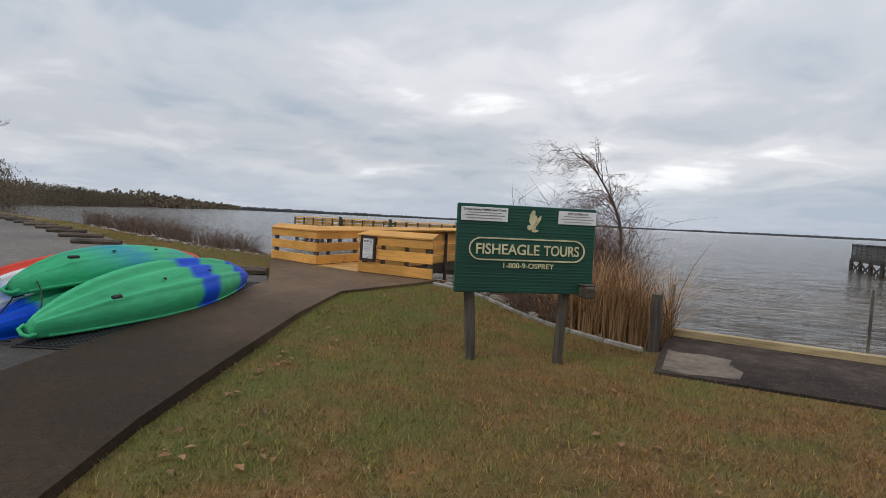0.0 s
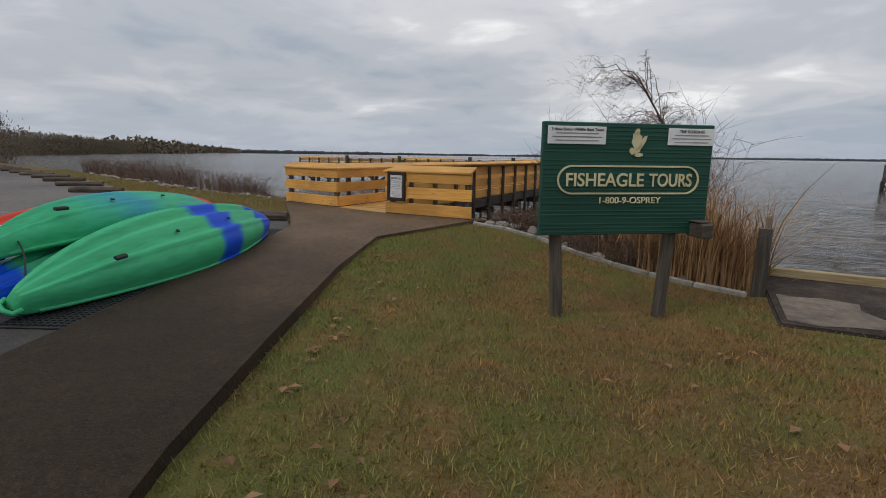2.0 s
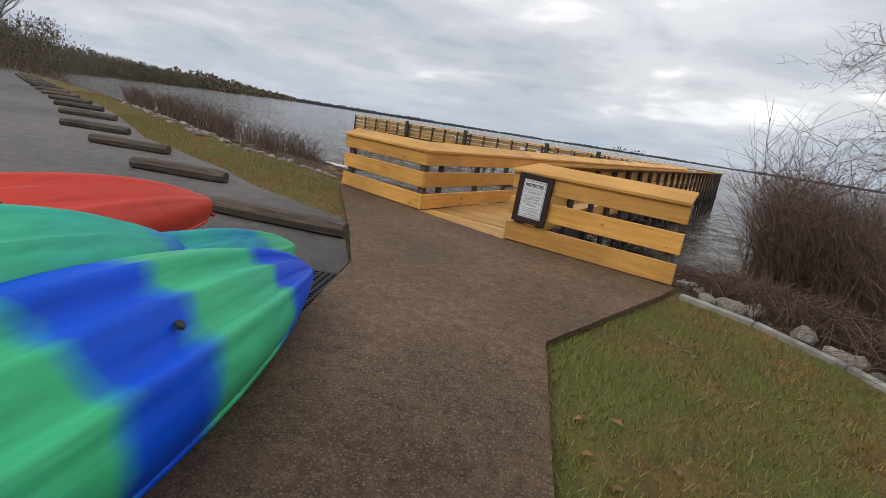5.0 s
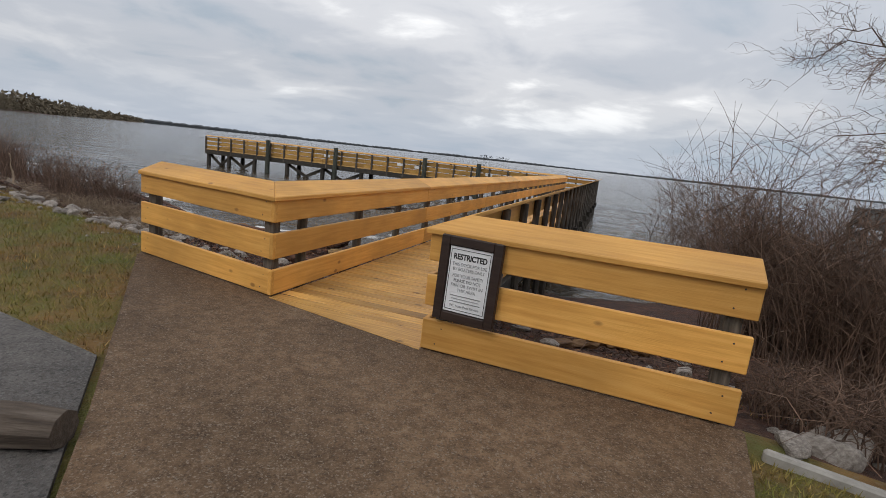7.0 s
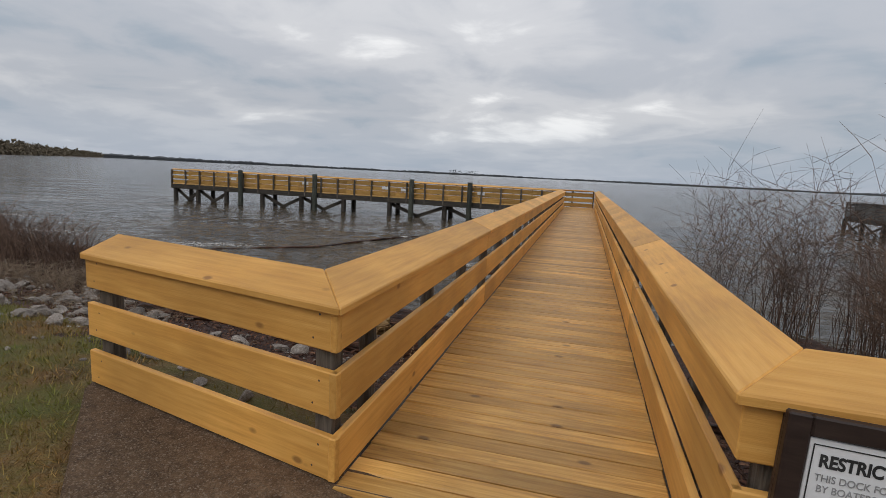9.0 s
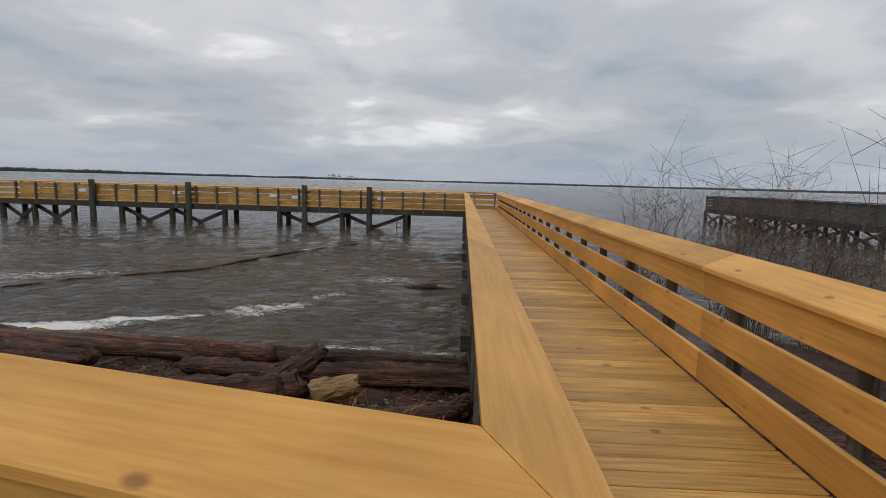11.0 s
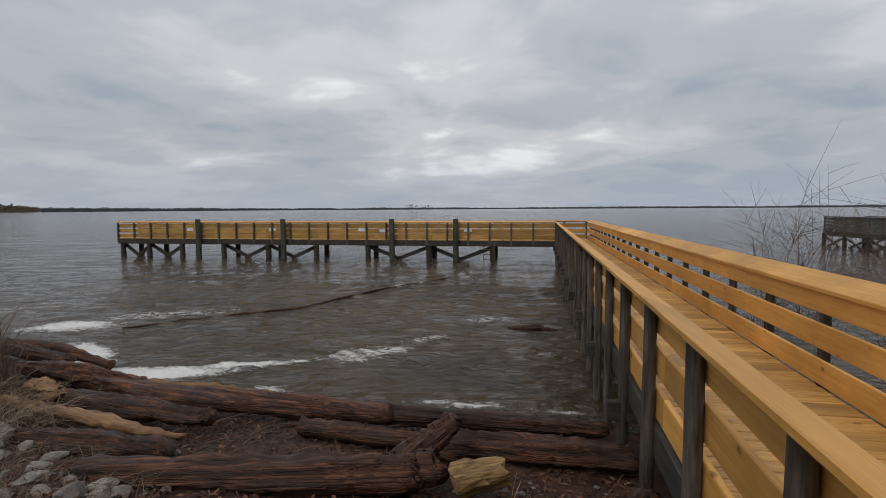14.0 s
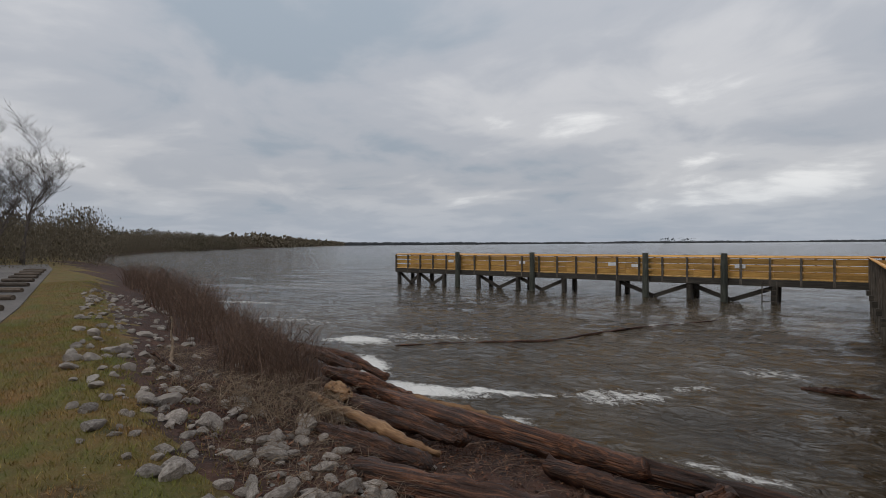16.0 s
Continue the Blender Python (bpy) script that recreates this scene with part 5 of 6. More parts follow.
driftwood([(-10.8, 7.45, -0.75), (-9.2, 7.3, -0.7), (-8.0, 7.2, -0.95)], [0.08, 0.11, 0.09], M_LOG, DARK, 12)
driftwood([(-8.6, 6.2, -0.7), (-7.3, 5.9, -0.6), (-6.4, 6.1, -0.8)], [0.13, 0.17, 0.13], M_LOG, DARK, 13)
driftwood([(-5.9, 3.85, -0.52), (-5.0, 3.75, -0.45), (-4.2, 3.85, -0.5)], [0.12, 0.18, 0.13], M_LOG, DARK, 14)
driftwood([(-7.4, 5.3, -0.62), (-7.0, 5.1, -0.52), (-6.55, 4.95, -0.55)], [0.13, 0.15, 0.1], M_LOG_PALE, "broken orange-brown stump end on the shore", 15)
driftwood([(2.1, 2.4, -0.42), (3.0, 2.0, -0.36), (3.7, 2.2, -0.42)], [0.09, 0.11, 0.08], M_LOG, DARK, 16)
driftwood([(1.9, 3.6, -0.62), (3.2, 3.3, -0.55), (4.2, 3.6, -0.7)], [0.11, 0.13, 0.1], M_LOG, DARK, 17)
driftwood([(3.72, -1.97, -0.01), (3.9, -2.08, -0.012), (4.09, -2.2, -0.022)], [0.008, 0.009, 0.006], M_WEED, "thin pale stick lying on the lawn", 19, 6)
driftwood([(-9.4, 3.75, -0.25), (-9.65, 3.9, 0.0), (-9.9, 4.0, 0.4)], [0.03, 0.026, 0.014], M_WEED, "pale bleached branch standing among the stones", 20, 8)
driftwood([(-9.0, 3.62, -0.2), (-9.5, 3.72, -0.16), (-10.1, 3.7, -0.06)], [0.045, 0.04, 0.025], M_LOG, "reddish broken branch among the stones", 21, 8)
driftwood([(2.3, 1.2, -0.24), (2.9, 1.45, -0.2), (3.3, 1.5, -0.24)], [0.04, 0.05, 0.03], M_LOG_PALE, "short pale driftwood stick behind the gate", 18)


def rock_mesh(seed, material):
    key = ("rock", seed, material.name)
    if key not in MESHES:
        rng = random.Random(seed)
        bm = bmesh.new()
        bmesh.ops.create_icosphere(bm, subdivisions=2, radius=1)
        cuts = [(Vector((rng.uniform(-1, 1), rng.uniform(-1, 1), rng.uniform(-1, 1))).normalized(), rng.uniform(0.45, 0.8)) for _ in range(9)]
        for v in bm.verts:
            for nrm, dist in cuts:
                over = v.co.dot(nrm) - dist
                if over > 0:
                    v.co -= nrm * over * 0.9
            v.co += v.co.normalized() * rng.uniform(-0.05, 0.05)
        mesh = bpy.data.meshes.new("rock")
        bm.to_mesh(mesh); bm.free()
        mesh.materials.append(material)
        MESHES[key] = mesh
    return MESHES[key]


def rock(x, y, size, rng, label, group, material=None, sink=0.35):
    z = float(ground_z(x, y))
    sx, sy, sz = size * rng.uniform(0.8, 1.5), size * rng.uniform(0.7, 1.1), size * rng.uniform(0.45, 0.8)
    m = pose(x, y, z + sz * (1 - sink) * 0.6, rng.uniform(-14, 14), rng.uniform(-14, 14), rng.uniform(0, 360)) @ Matrix.Diagonal((sx, sy, sz, 1))
    ob = part("rock", rock_mesh(rng.randrange(9), material or M_ROCK), None, None, m)
    tagged(ob, label, "rock", group)


def rocks():
    rng = random.Random(21)
    # the riprap band along the lawn's lakeside edge
    far_v, far_f = [], []
    for k in range(320):
        x = -3.5 - 20 * rng.random() ** 1.3
        top = float(np.interp(x, SHORE_X, TOP_Y))
        y = top - 0.4 + abs(rng.gauss(0.95, 0.85)) + (0.7 if x > -6 else 0) * rng.random()
        size = 0.04 + 0.115 * rng.random() ** 1.7
        if x > -7.2:
            rock(x, y, size, rng, "pale grey angular riprap stone on the shore", "riprap stones")
            continue
        mesh = rock_mesh(rng.randrange(9), M_ROCK)
        m = pose(x, y, float(ground_z(x, y)) + size * 0.2, rng.uniform(-14, 14), rng.uniform(-14, 14), rng.uniform(0, 360)) @ Matrix.Diagonal((size * rng.uniform(0.8, 1.5), size * rng.uniform(0.7, 1.1), size * rng.uniform(0.45, 0.8), 1))
        base = len(far_v)
        far_v += [m @ v.co for v in mesh.vertices]
        far_f += [tuple(base + q for q in p.vertices) for p in mesh.polygons]
    tagged(part("riprap", mesh_of("riprap", far_v, far_f, M_ROCK, False), None), "pale grey riprap stones along the far bank", "rocks", "", "stuff")
    for k in range(26):
        x = rng.uniform(-6, -1.5)
        rock(x, float(np.interp(x, SHORE_X, TOP_Y)) + rng.uniform(0.1, 1.4), rng.uniform(0.04, 0.13), rng, "small pale stone on the shore soil", "riprap stones")
    for k in range(46):
        x = rng.uniform(-3.6, -0.1)
        rock(x, 0.75 + 2.0 * rng.random(), 0.02 + 0.06 * rng.random() ** 2, rng, "small pale stone on the shore soil", "riprap stones")
    for k in range(48):
        x = rng.uniform(-9.5, -3.2)
        rock(x, float(np.interp(x, SHORE_X, TOP_Y)) + rng.uniform(0.35, 1.9), rng.uniform(0.04, 0.10), rng, "small pale stone on the shore soil", "riprap stones")
    for k in range(28):
        x = rng.uniform(0.1, 4.6)
        rock(x, rng.uniform(0.4, 2.2), rng.uniform(0.05, 0.13), rng, "small pale stone under the pier entrance", "riprap stones")
    for k in range(34):
        t = rng.random()
        x = 3.9 + 4.1 * t
        y = float(np.interp(x, [p[0] for p in EDGING], [p[1] for p in EDGING])) + rng.uniform(0.2, 0.9)
        rock(x, y, rng.uniform(0.05, 0.14), rng, "grey rounded stone beside the edging", "riprap stones")
    for x, y, s in ((4.1, -0.2, 0.16), (4.35, -0.1, 0.13), (4.8, -0.4, 0.14)):
        rock(x, y, s, rng, "large grey boulder beside the edging", "riprap stones")
    pale = random.Random(77)
    for x, y, s in ((-2.35, 2.42, 0.10), (-2.2, 2.3, 0.055), (-1.68, 2.5, 0.11), (-1.5, 2.62, 0.06), (-2.75, 2.5, 0.07), (-1.95, 2.55, 0.05), (-1.35, 2.75, 0.05), (-2.5, 2.75, 0.045), (-1.8, 2.85, 0.04), (-1.2, 2.45, 0.06)):
        rock(x, y, s, pale, "pale broken stone on the dark shore soil", "riprap stones")
    bm = bmesh.new()
    bmesh.ops.create_cone(bm, cap_ends=True, segments=18, radius1=0.135, radius2=0.10, depth=0.36)
    bmesh.ops.subdivide_edges(bm, edges=[e for e in bm.edges if abs(e.verts[0].co.z - e.verts[1].co.z) > 0.2], cuts=3)
    for v in bm.verts:
        swell = 1 + 0.16 * math.sin(3.1 * math.atan2(v.co.y, v.co.x) + 1.3) + rng.uniform(-0.12, 0.12)
        v.co.x *= swell
        v.co.y *= swell
        v.co.z += rng.uniform(-0.06, 0.06)
    mesh = bpy.data.meshes.new("cut_log_block")
    bm.to_mesh(mesh)
    bm.free()
    mesh.materials.append(M_LOG_YELLOW)
    ob = part("cut_log_block", mesh, None, None, pose(-1.36, 3.68, -0.42, 12, 80, 28))
    tagged(ob, "pale yellow broken wood block among dark logs", "log", "driftwood on the shore")


rocks()


# ---------------------------------------------------------------- shrubs, reeds and trees
def stems(name, area, count, height, material, label, category, seed, spread_=0.35, radius=0.006, twigs=3, droop=0.0, ground=None, group=""):
    """A thicket: many thin curved stems with side twigs; area is a function of a random generator that gives a foot."""
    rng = random.Random(seed)
    verts, faces = [], []
    feet = []
    for k in range(count):
        x, y = area(rng)
        feet.append((x, y))
        z = float(ground_z(x, y)) if ground is None else ground
        h = height * rng.uniform(0.5, 1.1)
        lean = Vector((rng.gauss(0, spread_), rng.gauss(0, spread_), 0)) * h
        pts, rad = [], []
        for i in range(5):
            t = i / 4
            pts.append(Vector((x, y, z - 0.05)) + lean * t * t + Vector((0, 0, h * t - droop * h * t ** 3)) + Vector((rng.uniform(-1, 1), rng.uniform(-1, 1), 0)) * 0.03 * h)
            rad.append(radius * (1.15 - t * 0.85) * rng.uniform(0.7, 1.3))
        tube(verts, faces, pts, rad, 3)
        for q in range(twigs):
            i = rng.choice((1, 2, 2, 3))
            a = pts[i].lerp(pts[i + 1], rng.random())
            d = Vector((rng.gauss(0, 1), rng.gauss(0, 1), rng.uniform(0.1, 1.2))).normalized() * h * rng.uniform(0.12, 0.35)
            tube(verts, faces, [a, a + d * 0.5 + Vector((0, 0, 0.02)), a + d], [radius * 0.6, radius * 0.45, radius * 0.2], 3)
    cx, cy = sum(f[0] for f in feet) / count, sum(f[1] for f in feet) / count
    cz = float(ground_z(cx, cy))
    base = Vector((cx, cy, cz))
    mesh = mesh_of(name, [v - base for v in verts], faces, material, False)
    ob = part(name, mesh, None, None, Matrix.Translation(base))
    return tagged(ob, label, category, group, "stuff")


def disc(cx, cy, rx, ry, turn=0):
    def pick(rng):
        r, w = math.sqrt(rng.random()), rng.uniform(0, 2 * math.pi)
        u, v = rx * r * math.cos(w), ry * r * math.sin(w)
        c, s = math.cos(radians(turn)), math.sin(radians(turn))
        return cx + u * c - v * s, cy + u * s + v * c
    return pick


stems("shrub", disc(-9.0, 5.2, 1.7, 0.75, -16), 430, 1.05, M_STEM, "dense brown leafless shrub on the lake bank", "shrub", 31, 0.3)
stems("shrub", disc(-13.0, 6.4, 2.6, 1.0, -17), 420, 1.15, M_STEM, "dense brown leafless shrub on the lake bank", "shrub", 32, 0.28)
stems("shrub", disc(-19.5, 8.6, 4.2, 1.1, -17), 480, 1.35, M_STEM, "dense brown leafless shrub on the lake bank", "shrub", 33, 0.28, 0.009)
stems("shrub", disc(-29, 11.6, 6, 1.3, -16), 420, 1.3, M_STEM, "dense brown leafless shrub on the lake bank", "shrub", 34, 0.28, 0.012)
stems("dry_weeds", disc(-6.9, 4.1, 1.3, 0.8, -20), 420, 0.5, M_WEED, "flattened straw-coloured dry weeds on the bank", "weeds", 35, 0.7, 0.005, 2, 0.4)
stems("shrub", disc(5.05, 3.4, 0.75, 1.1, 10), 620, 1.95, M_STEM, "tall tangled brown leafless shrub by the water", "shrub", 36, 0.24, 0.006, 7)
stems("shrub", disc(4.5, 4.0, 0.4, 0.8, 0), 70, 2.8, M_STEM, "thin upright leafless shrub by the water", "shrub", 46, 0.2, 0.006, 10)
stems("shrub", disc(5.7, 2.5, 0.7, 1.2, 25), 420, 1.7, M_STEM, "tall tangled brown leafless shrub by the water", "shrub", 37, 0.22, 0.006, 6)
stems("shrub", disc(6.5, 0.7, 0.8, 1.1, 30), 700, 1.6, M_STEM, "tall tangled brown leafless shrub by the water", "shrub", 48, 0.25, 0.006, 5)
stems("shrub", disc(7.2, 0.2, 0.6, 0.7, 0), 170, 2.5, M_STEM, "thin upright leafless shrub behind the dry reeds", "shrub", 47, 0.16, 0.005, 9)
stems("shrub", disc(4.8, 8.4, 0.5, 0.8, 0), 75, 2.9, M_STEM, "thin upright leafless shrub beside the pier", "shrub", 38, 0.24, 0.006, 13)
stems("shrub", disc(4.6, 12.3, 0.8, 1.3, 0), 48, 3.9, M_STEM, "thin spreading leafless shrub standing in the shallows", "shrub", 50, 0.2, 0.007, 14)
stems("shrub", disc(5.8, 7.2, 0.7, 0.9, 0), 120, 2.2, M_STEM, "thin upright leafless shrub beside the pier", "shrub", 49, 0.16, 0.005, 10)
stems("dry_weeds", disc(-4.9, 2.9, 1.4, 0.7, -10), 420, 0.28, M_WEED, "flattened dry weeds among the shore stones", "weeds", 81, 0.9, 0.003, 1, 0.5)
stems("dry_weeds", disc(-9.0, 4.0, 2.6, 0.6, -16), 500, 0.35, M_WEED, "flattened dry weeds among the shore stones", "weeds", 82, 0.9, 0.004, 1, 0.5)
stems("dry_weeds", disc(-2.6, 2.6, 1.4, 0.9, 0), 160, 0.12, M_STEM, "scattered twigs on the shore soil", "twigs", 83, 1.6, 0.004, 1, 0.8)
stems("dry_weeds", disc(-4.0, 4.4, 2.4, 0.6, 0), 300, 0.22, M_STEM, "scattered twigs among the driftwood", "twigs", 84, 1.6, 0.006, 2, 0.8)
stems("dry_weeds", disc(3.0, 1.9, 1.0, 1.3, 0), 260, 0.2, M_STEM, "scattered twigs behind the gate railing", "twigs", 85, 1.6, 0.005, 2, 0.8)
stems("brambles", disc(4.7, 0.35, 0.9, 0.6, -20), 600, 0.9, M_STEM, "low arching brown brambles above the rocks", "brambles", 39, 0.55, 0.005, 2, 0.7)
stems("brambles", disc(6.5, -1.0, 1.1, 0.7, -30), 600, 0.9, M_STEM, "low arching brown brambles above the rocks", "brambles", 40, 0.55, 0.005, 2, 0.7)


def reeds(area, count, height, label, seed):
    rng = random.Random(seed)
    verts, faces = [], []
    pts0 = []
    for k in range(count):
        x, y = area(rng)
        pts0.append((x, y))
        z = float(ground_z(x, y)) - 0.04
        h = height * rng.uniform(0.45, 1.05)
        w = rng.uniform(0.0022, 0.005) if height < 0.7 else rng.uniform(0.005, 0.012)
        turn = rng.uniform(0, 2 * math.pi)
        lean = Vector((math.cos(turn), math.sin(turn), 0)) * h * abs(rng.gauss(0.1, 0.46 if height > 0.7 else 1.0))
        side = Vector((-math.sin(turn), math.cos(turn), 0))
        bend = rng.uniform(0.1, 1.3) if height > 0.7 else rng.uniform(0.6, 2.6)
        base = len(verts)
        for i in range(5):
            t = i / 4
            p = Vector((x, y, z)) + lean * t ** 2 + Vector((0, 0, h * (t - bend * max(0, t - 0.5) ** 2)))
            ww = w * (1 - t * 0.85)
            verts += [p - side * ww, p + side * ww]
        for i in range(4):
            a = base + 2 * i
            faces.append((a, a + 1, a + 3, a + 2))
    cx, cy = sum(p[0] for p in pts0) / count, sum(p[1] for p in pts0) / count
    base = Vector((cx, cy, float(ground_z(cx, cy))))
    ob = part("reeds", mesh_of("reeds", [v - base for v in verts], faces, M_REED, False), None, None, Matrix.Translation(base))
    tagged(ob, label, "reeds", "", "stuff")


reeds(disc(7.55, -1.5, 0.85, 0.65), 2100, 1.6, "tall clump of dry tan reeds beside the dock", 41)
reeds(disc(8.1, -1.35, 0.2, 0.5), 260, 1.35, "tall clump of dry tan reeds beside the dock", 42)
reeds(disc(6.7, -1.1, 0.6, 0.5), 300, 1.1, "sparse dry tan reeds among brambles", 43)
reeds(disc(-0.8, 2.95, 0.5, 0.25), 34, 0.55, "thin dry grass stalks beside the pier", 44)


def bare_tree(foot, height, lean, label, seed, levels=4, material=None, thick=0.02, droop=0.0, first=0.25, wide=0.75, kids=(5, 7), fine=0.02, reach=(0.34, 0.58)):
    """A leafless tree: a tapered trunk, and limbs that fork down to fine twigs."""
    rng = random.Random(seed)
    trunk_v, trunk_f, crown_v, crown_f = [], [], [], []

    def grow(p, d, length, radius, level):
        pts, rad = [p.copy()], [radius]
        n = 5 if level < 2 else 3
        q = p.copy()
        for i in range(n):
            d = (d + Vector((rng.gauss(0, 0.13), rng.gauss(0, 0.13), rng.gauss(0.03 - droop * level * 0.25, 0.08)))).normalized()
            q = q + d * length / n
            pts.append(q.copy())
            rad.append(radius * (1 - 0.75 * (i + 1) / n))
        if level == 0:
            tube(trunk_v, trunk_f, pts, rad, 8)
        else:
            tube(crown_v, crown_f, pts, rad, 5 if level == 1 else 3)
        if level < levels:
            for k in range(rng.randint(*kids)):
                t = rng.uniform(first if level == 0 else 0.2, 1.0)
                i = min(int(t * n), n - 1)
                a = pts[i].lerp(pts[i + 1], t * n - i)
                side = Vector((rng.gauss(0, 1), rng.gauss(0, 1), 0)).normalized()
                nd = (d * (1 - wide * 0.5) + side * wide * rng.uniform(0.5, 1.1) + Vector((0, 0, 0.25 - droop))).normalized()
                grow(a, nd, length * rng.uniform(*reach), max(rad[i] * 0.55, thick * height * fine), level + 1)
    grow(Vector((0, 0, -0.2)), (Vector((0, 0, 1)) + Vector(lean)).normalized(), height * 0.85, thick * height, 0)
    z = float(ground_z(foot[0], foot[1]))
    m = Matrix.Translation((foot[0], foot[1], z))
    tree = tagged(empty("tree", m), label, "tree", "leafless trees")
    part("trunk", mesh_of("trunk", trunk_v, trunk_f, material or M_TWIG), None, tree, m)
    part("crown", mesh_of("crown", crown_v, crown_f, material or M_TWIG, False), None, tree, m, "bare grey-brown branches and twigs")


def willow(foot, height, seed):
    """A leaning trunk whose long limbs arch over to one side and hang in fine twigs."""
    rng = random.Random(seed)
    trunk_v, trunk_f, crown_v, crown_f = [], [], [], []
    stem = []
    for i in range(11):
        t = i / 10
        stem.append(Vector((0.30 * math.sin(2.9 * t) - 0.62 * t ** 3 + 0.03 * math.sin(11 * t), -0.1 * t + 0.04 * math.cos(9 * t), -0.25 + height * 0.86 * t)))
    tube(trunk_v, trunk_f, stem, [0.085 * (1 - 0.84 * i / 10) + 0.004 for i in range(11)], 8)

    def arch(a, heading, reach_, rise, radius, level, fall=2.5):
        pts, rad = [], []
        for i in range(8):
            t = i / 7
            p = a + Vector((math.cos(heading + 0.3 * t), math.sin(heading + 0.3 * t), 0)) * reach_ * t
            p.z += rise * (2.6 * t - fall * t * t)
            p += Vector((rng.gauss(0, 1), rng.gauss(0, 1), rng.gauss(0, 1))) * reach_ * 0.025
            pts.append(p)
            rad.append(radius * (1 - 0.82 * t))
        pts[0] = a
        tube(crown_v, crown_f, pts, rad, 4 if level == 0 else 3)
        if level < 2:
            for k in range(rng.randint(11, 15) if level == 0 else rng.randint(5, 8)):
                i = rng.choice((1, 2, 3, 4, 4, 5, 6))
                b = pts[i].lerp(pts[i + 1], rng.random())
                arch(b, heading + rng.gauss(0, 0.9), reach_ * rng.uniform(0.25, 0.5), reach_ * rng.uniform(-0.3, 0.28), max(rad[i] * 0.5, 0.0026), level + 1, rng.uniform(1.4, 3.0))

    def limb(lo, hi):
        t = rng.uniform(lo, hi)
        i = min(int(t * 10), 9)
        return stem[i].lerp(stem[i + 1], t * 10 - i)

    # most limbs rise, arch over to the landward side and hang
    for k in range(17):
        size = rng.uniform(0.8, 1.75)
        arch(limb(0.62, 1.0), math.pi + rng.gauss(0.25, 0.6), size, size * rng.uniform(0.4, 0.75), 0.013, 0, rng.uniform(2.4, 3.1))
    for k in range(6):
        arch(limb(0.5, 0.95), rng.uniform(-1.3, 1.3), rng.uniform(0.35, 0.8), rng.uniform(0.3, 0.6), 0.011, 0, 1.9)
    for k in range(5):
        arch(limb(0.75, 1.0), math.pi + rng.uniform(-1.6, 1.6), rng.uniform(0.25, 0.5), rng.uniform(0.5, 0.85), 0.010, 0, 1.2)
    # suckers round the foot
    for k in range(26):
        a = Vector((rng.gauss(0, 0.22), rng.gauss(0, 0.22), -0.2))
        arch(a, rng.uniform(0, 6.28), rng.uniform(0.2, 0.7), rng.uniform(0.7, 1.5), 0.009, 1, 1.3)
    m = Matrix.Translation((foot[0], foot[1], float(ground_z(foot[0], foot[1]))))
    tree = tagged(empty("tree", m), "arching leafless willow leaning over the shrubs", "tree", "leafless trees")
    part("trunk", mesh_of("trunk", trunk_v, trunk_f, M_TWIG), None, tree, m)
    part("crown", mesh_of("crown", crown_v, crown_f, M_STEM, False), None, tree, m, "tangled bare brown branches and twigs")


willow((6.55, 4.4), 4.9, 55)
bare_tree((-63, 9.0), 12.5, (0.02, 0, 0), "tall leafless tree at the end of the parking lot", 53, 4, M_TWIG, 0.017, 0, 0.22, 0.85, (6, 8), 0.05, (0.4, 0.62))
bare_tree((-60, 13.2), 9.5, (0.03, 0.02, 0), "tall leafless tree at the end of the parking lot", 54, 4, M_TWIG, 0.015, 0, 0.15, 0.85, (6, 7), 0.06, (0.4, 0.62))
bare_tree((-64, 11.5), 11, (0.02, 0.03, 0), "tall leafless tree at the end of the parking lot", 56, 4, M_TWIG, 0.015, 0, 0.2, 0.8, (6, 7), 0.06, (0.38, 0.6))
bare_tree((-67, 14.5), 9, (0.0, 0.02, 0), "tall leafless tree at the end of the parking lot", 57, 4, M_TWIG, 0.015, 0, 0.2, 0.8, (6, 7), 0.06, (0.38, 0.6))
bare_tree((-61, 10.5), 8.5, (0.0, 0.02, 0), "tall leafless tree at the end of the parking lot", 59, 4, M_TWIG, 0.015, 0, 0.15, 0.8, (7, 8), 0.06, (0.38, 0.6))
bare_tree((-66, 4.5), 15, (0.01, -0.02, 0), "tall leafless tree at the end of the parking lot", 58, 4, M_TWIG, 0.015, 0, 0.25, 0.8, (6, 7), 0.06, (0.36, 0.56))
rngT = random.Random(77)
for k in range(46):
    x, y = -66 - 22 * rngT.random(), -30 + 38 * rngT.random()
    bare_tree((x, y), rngT.uniform(12, 17), (rngT.uniform(-0.05, 0.05), rngT.uniform(-0.05, 0.05), 0), "tall leafless tree in the lakeside wood", 100 + k, 3, M_TWIG, 0.011, 0, 0.3, 0.75, (9, 11), 0.10, (0.28, 0.5))


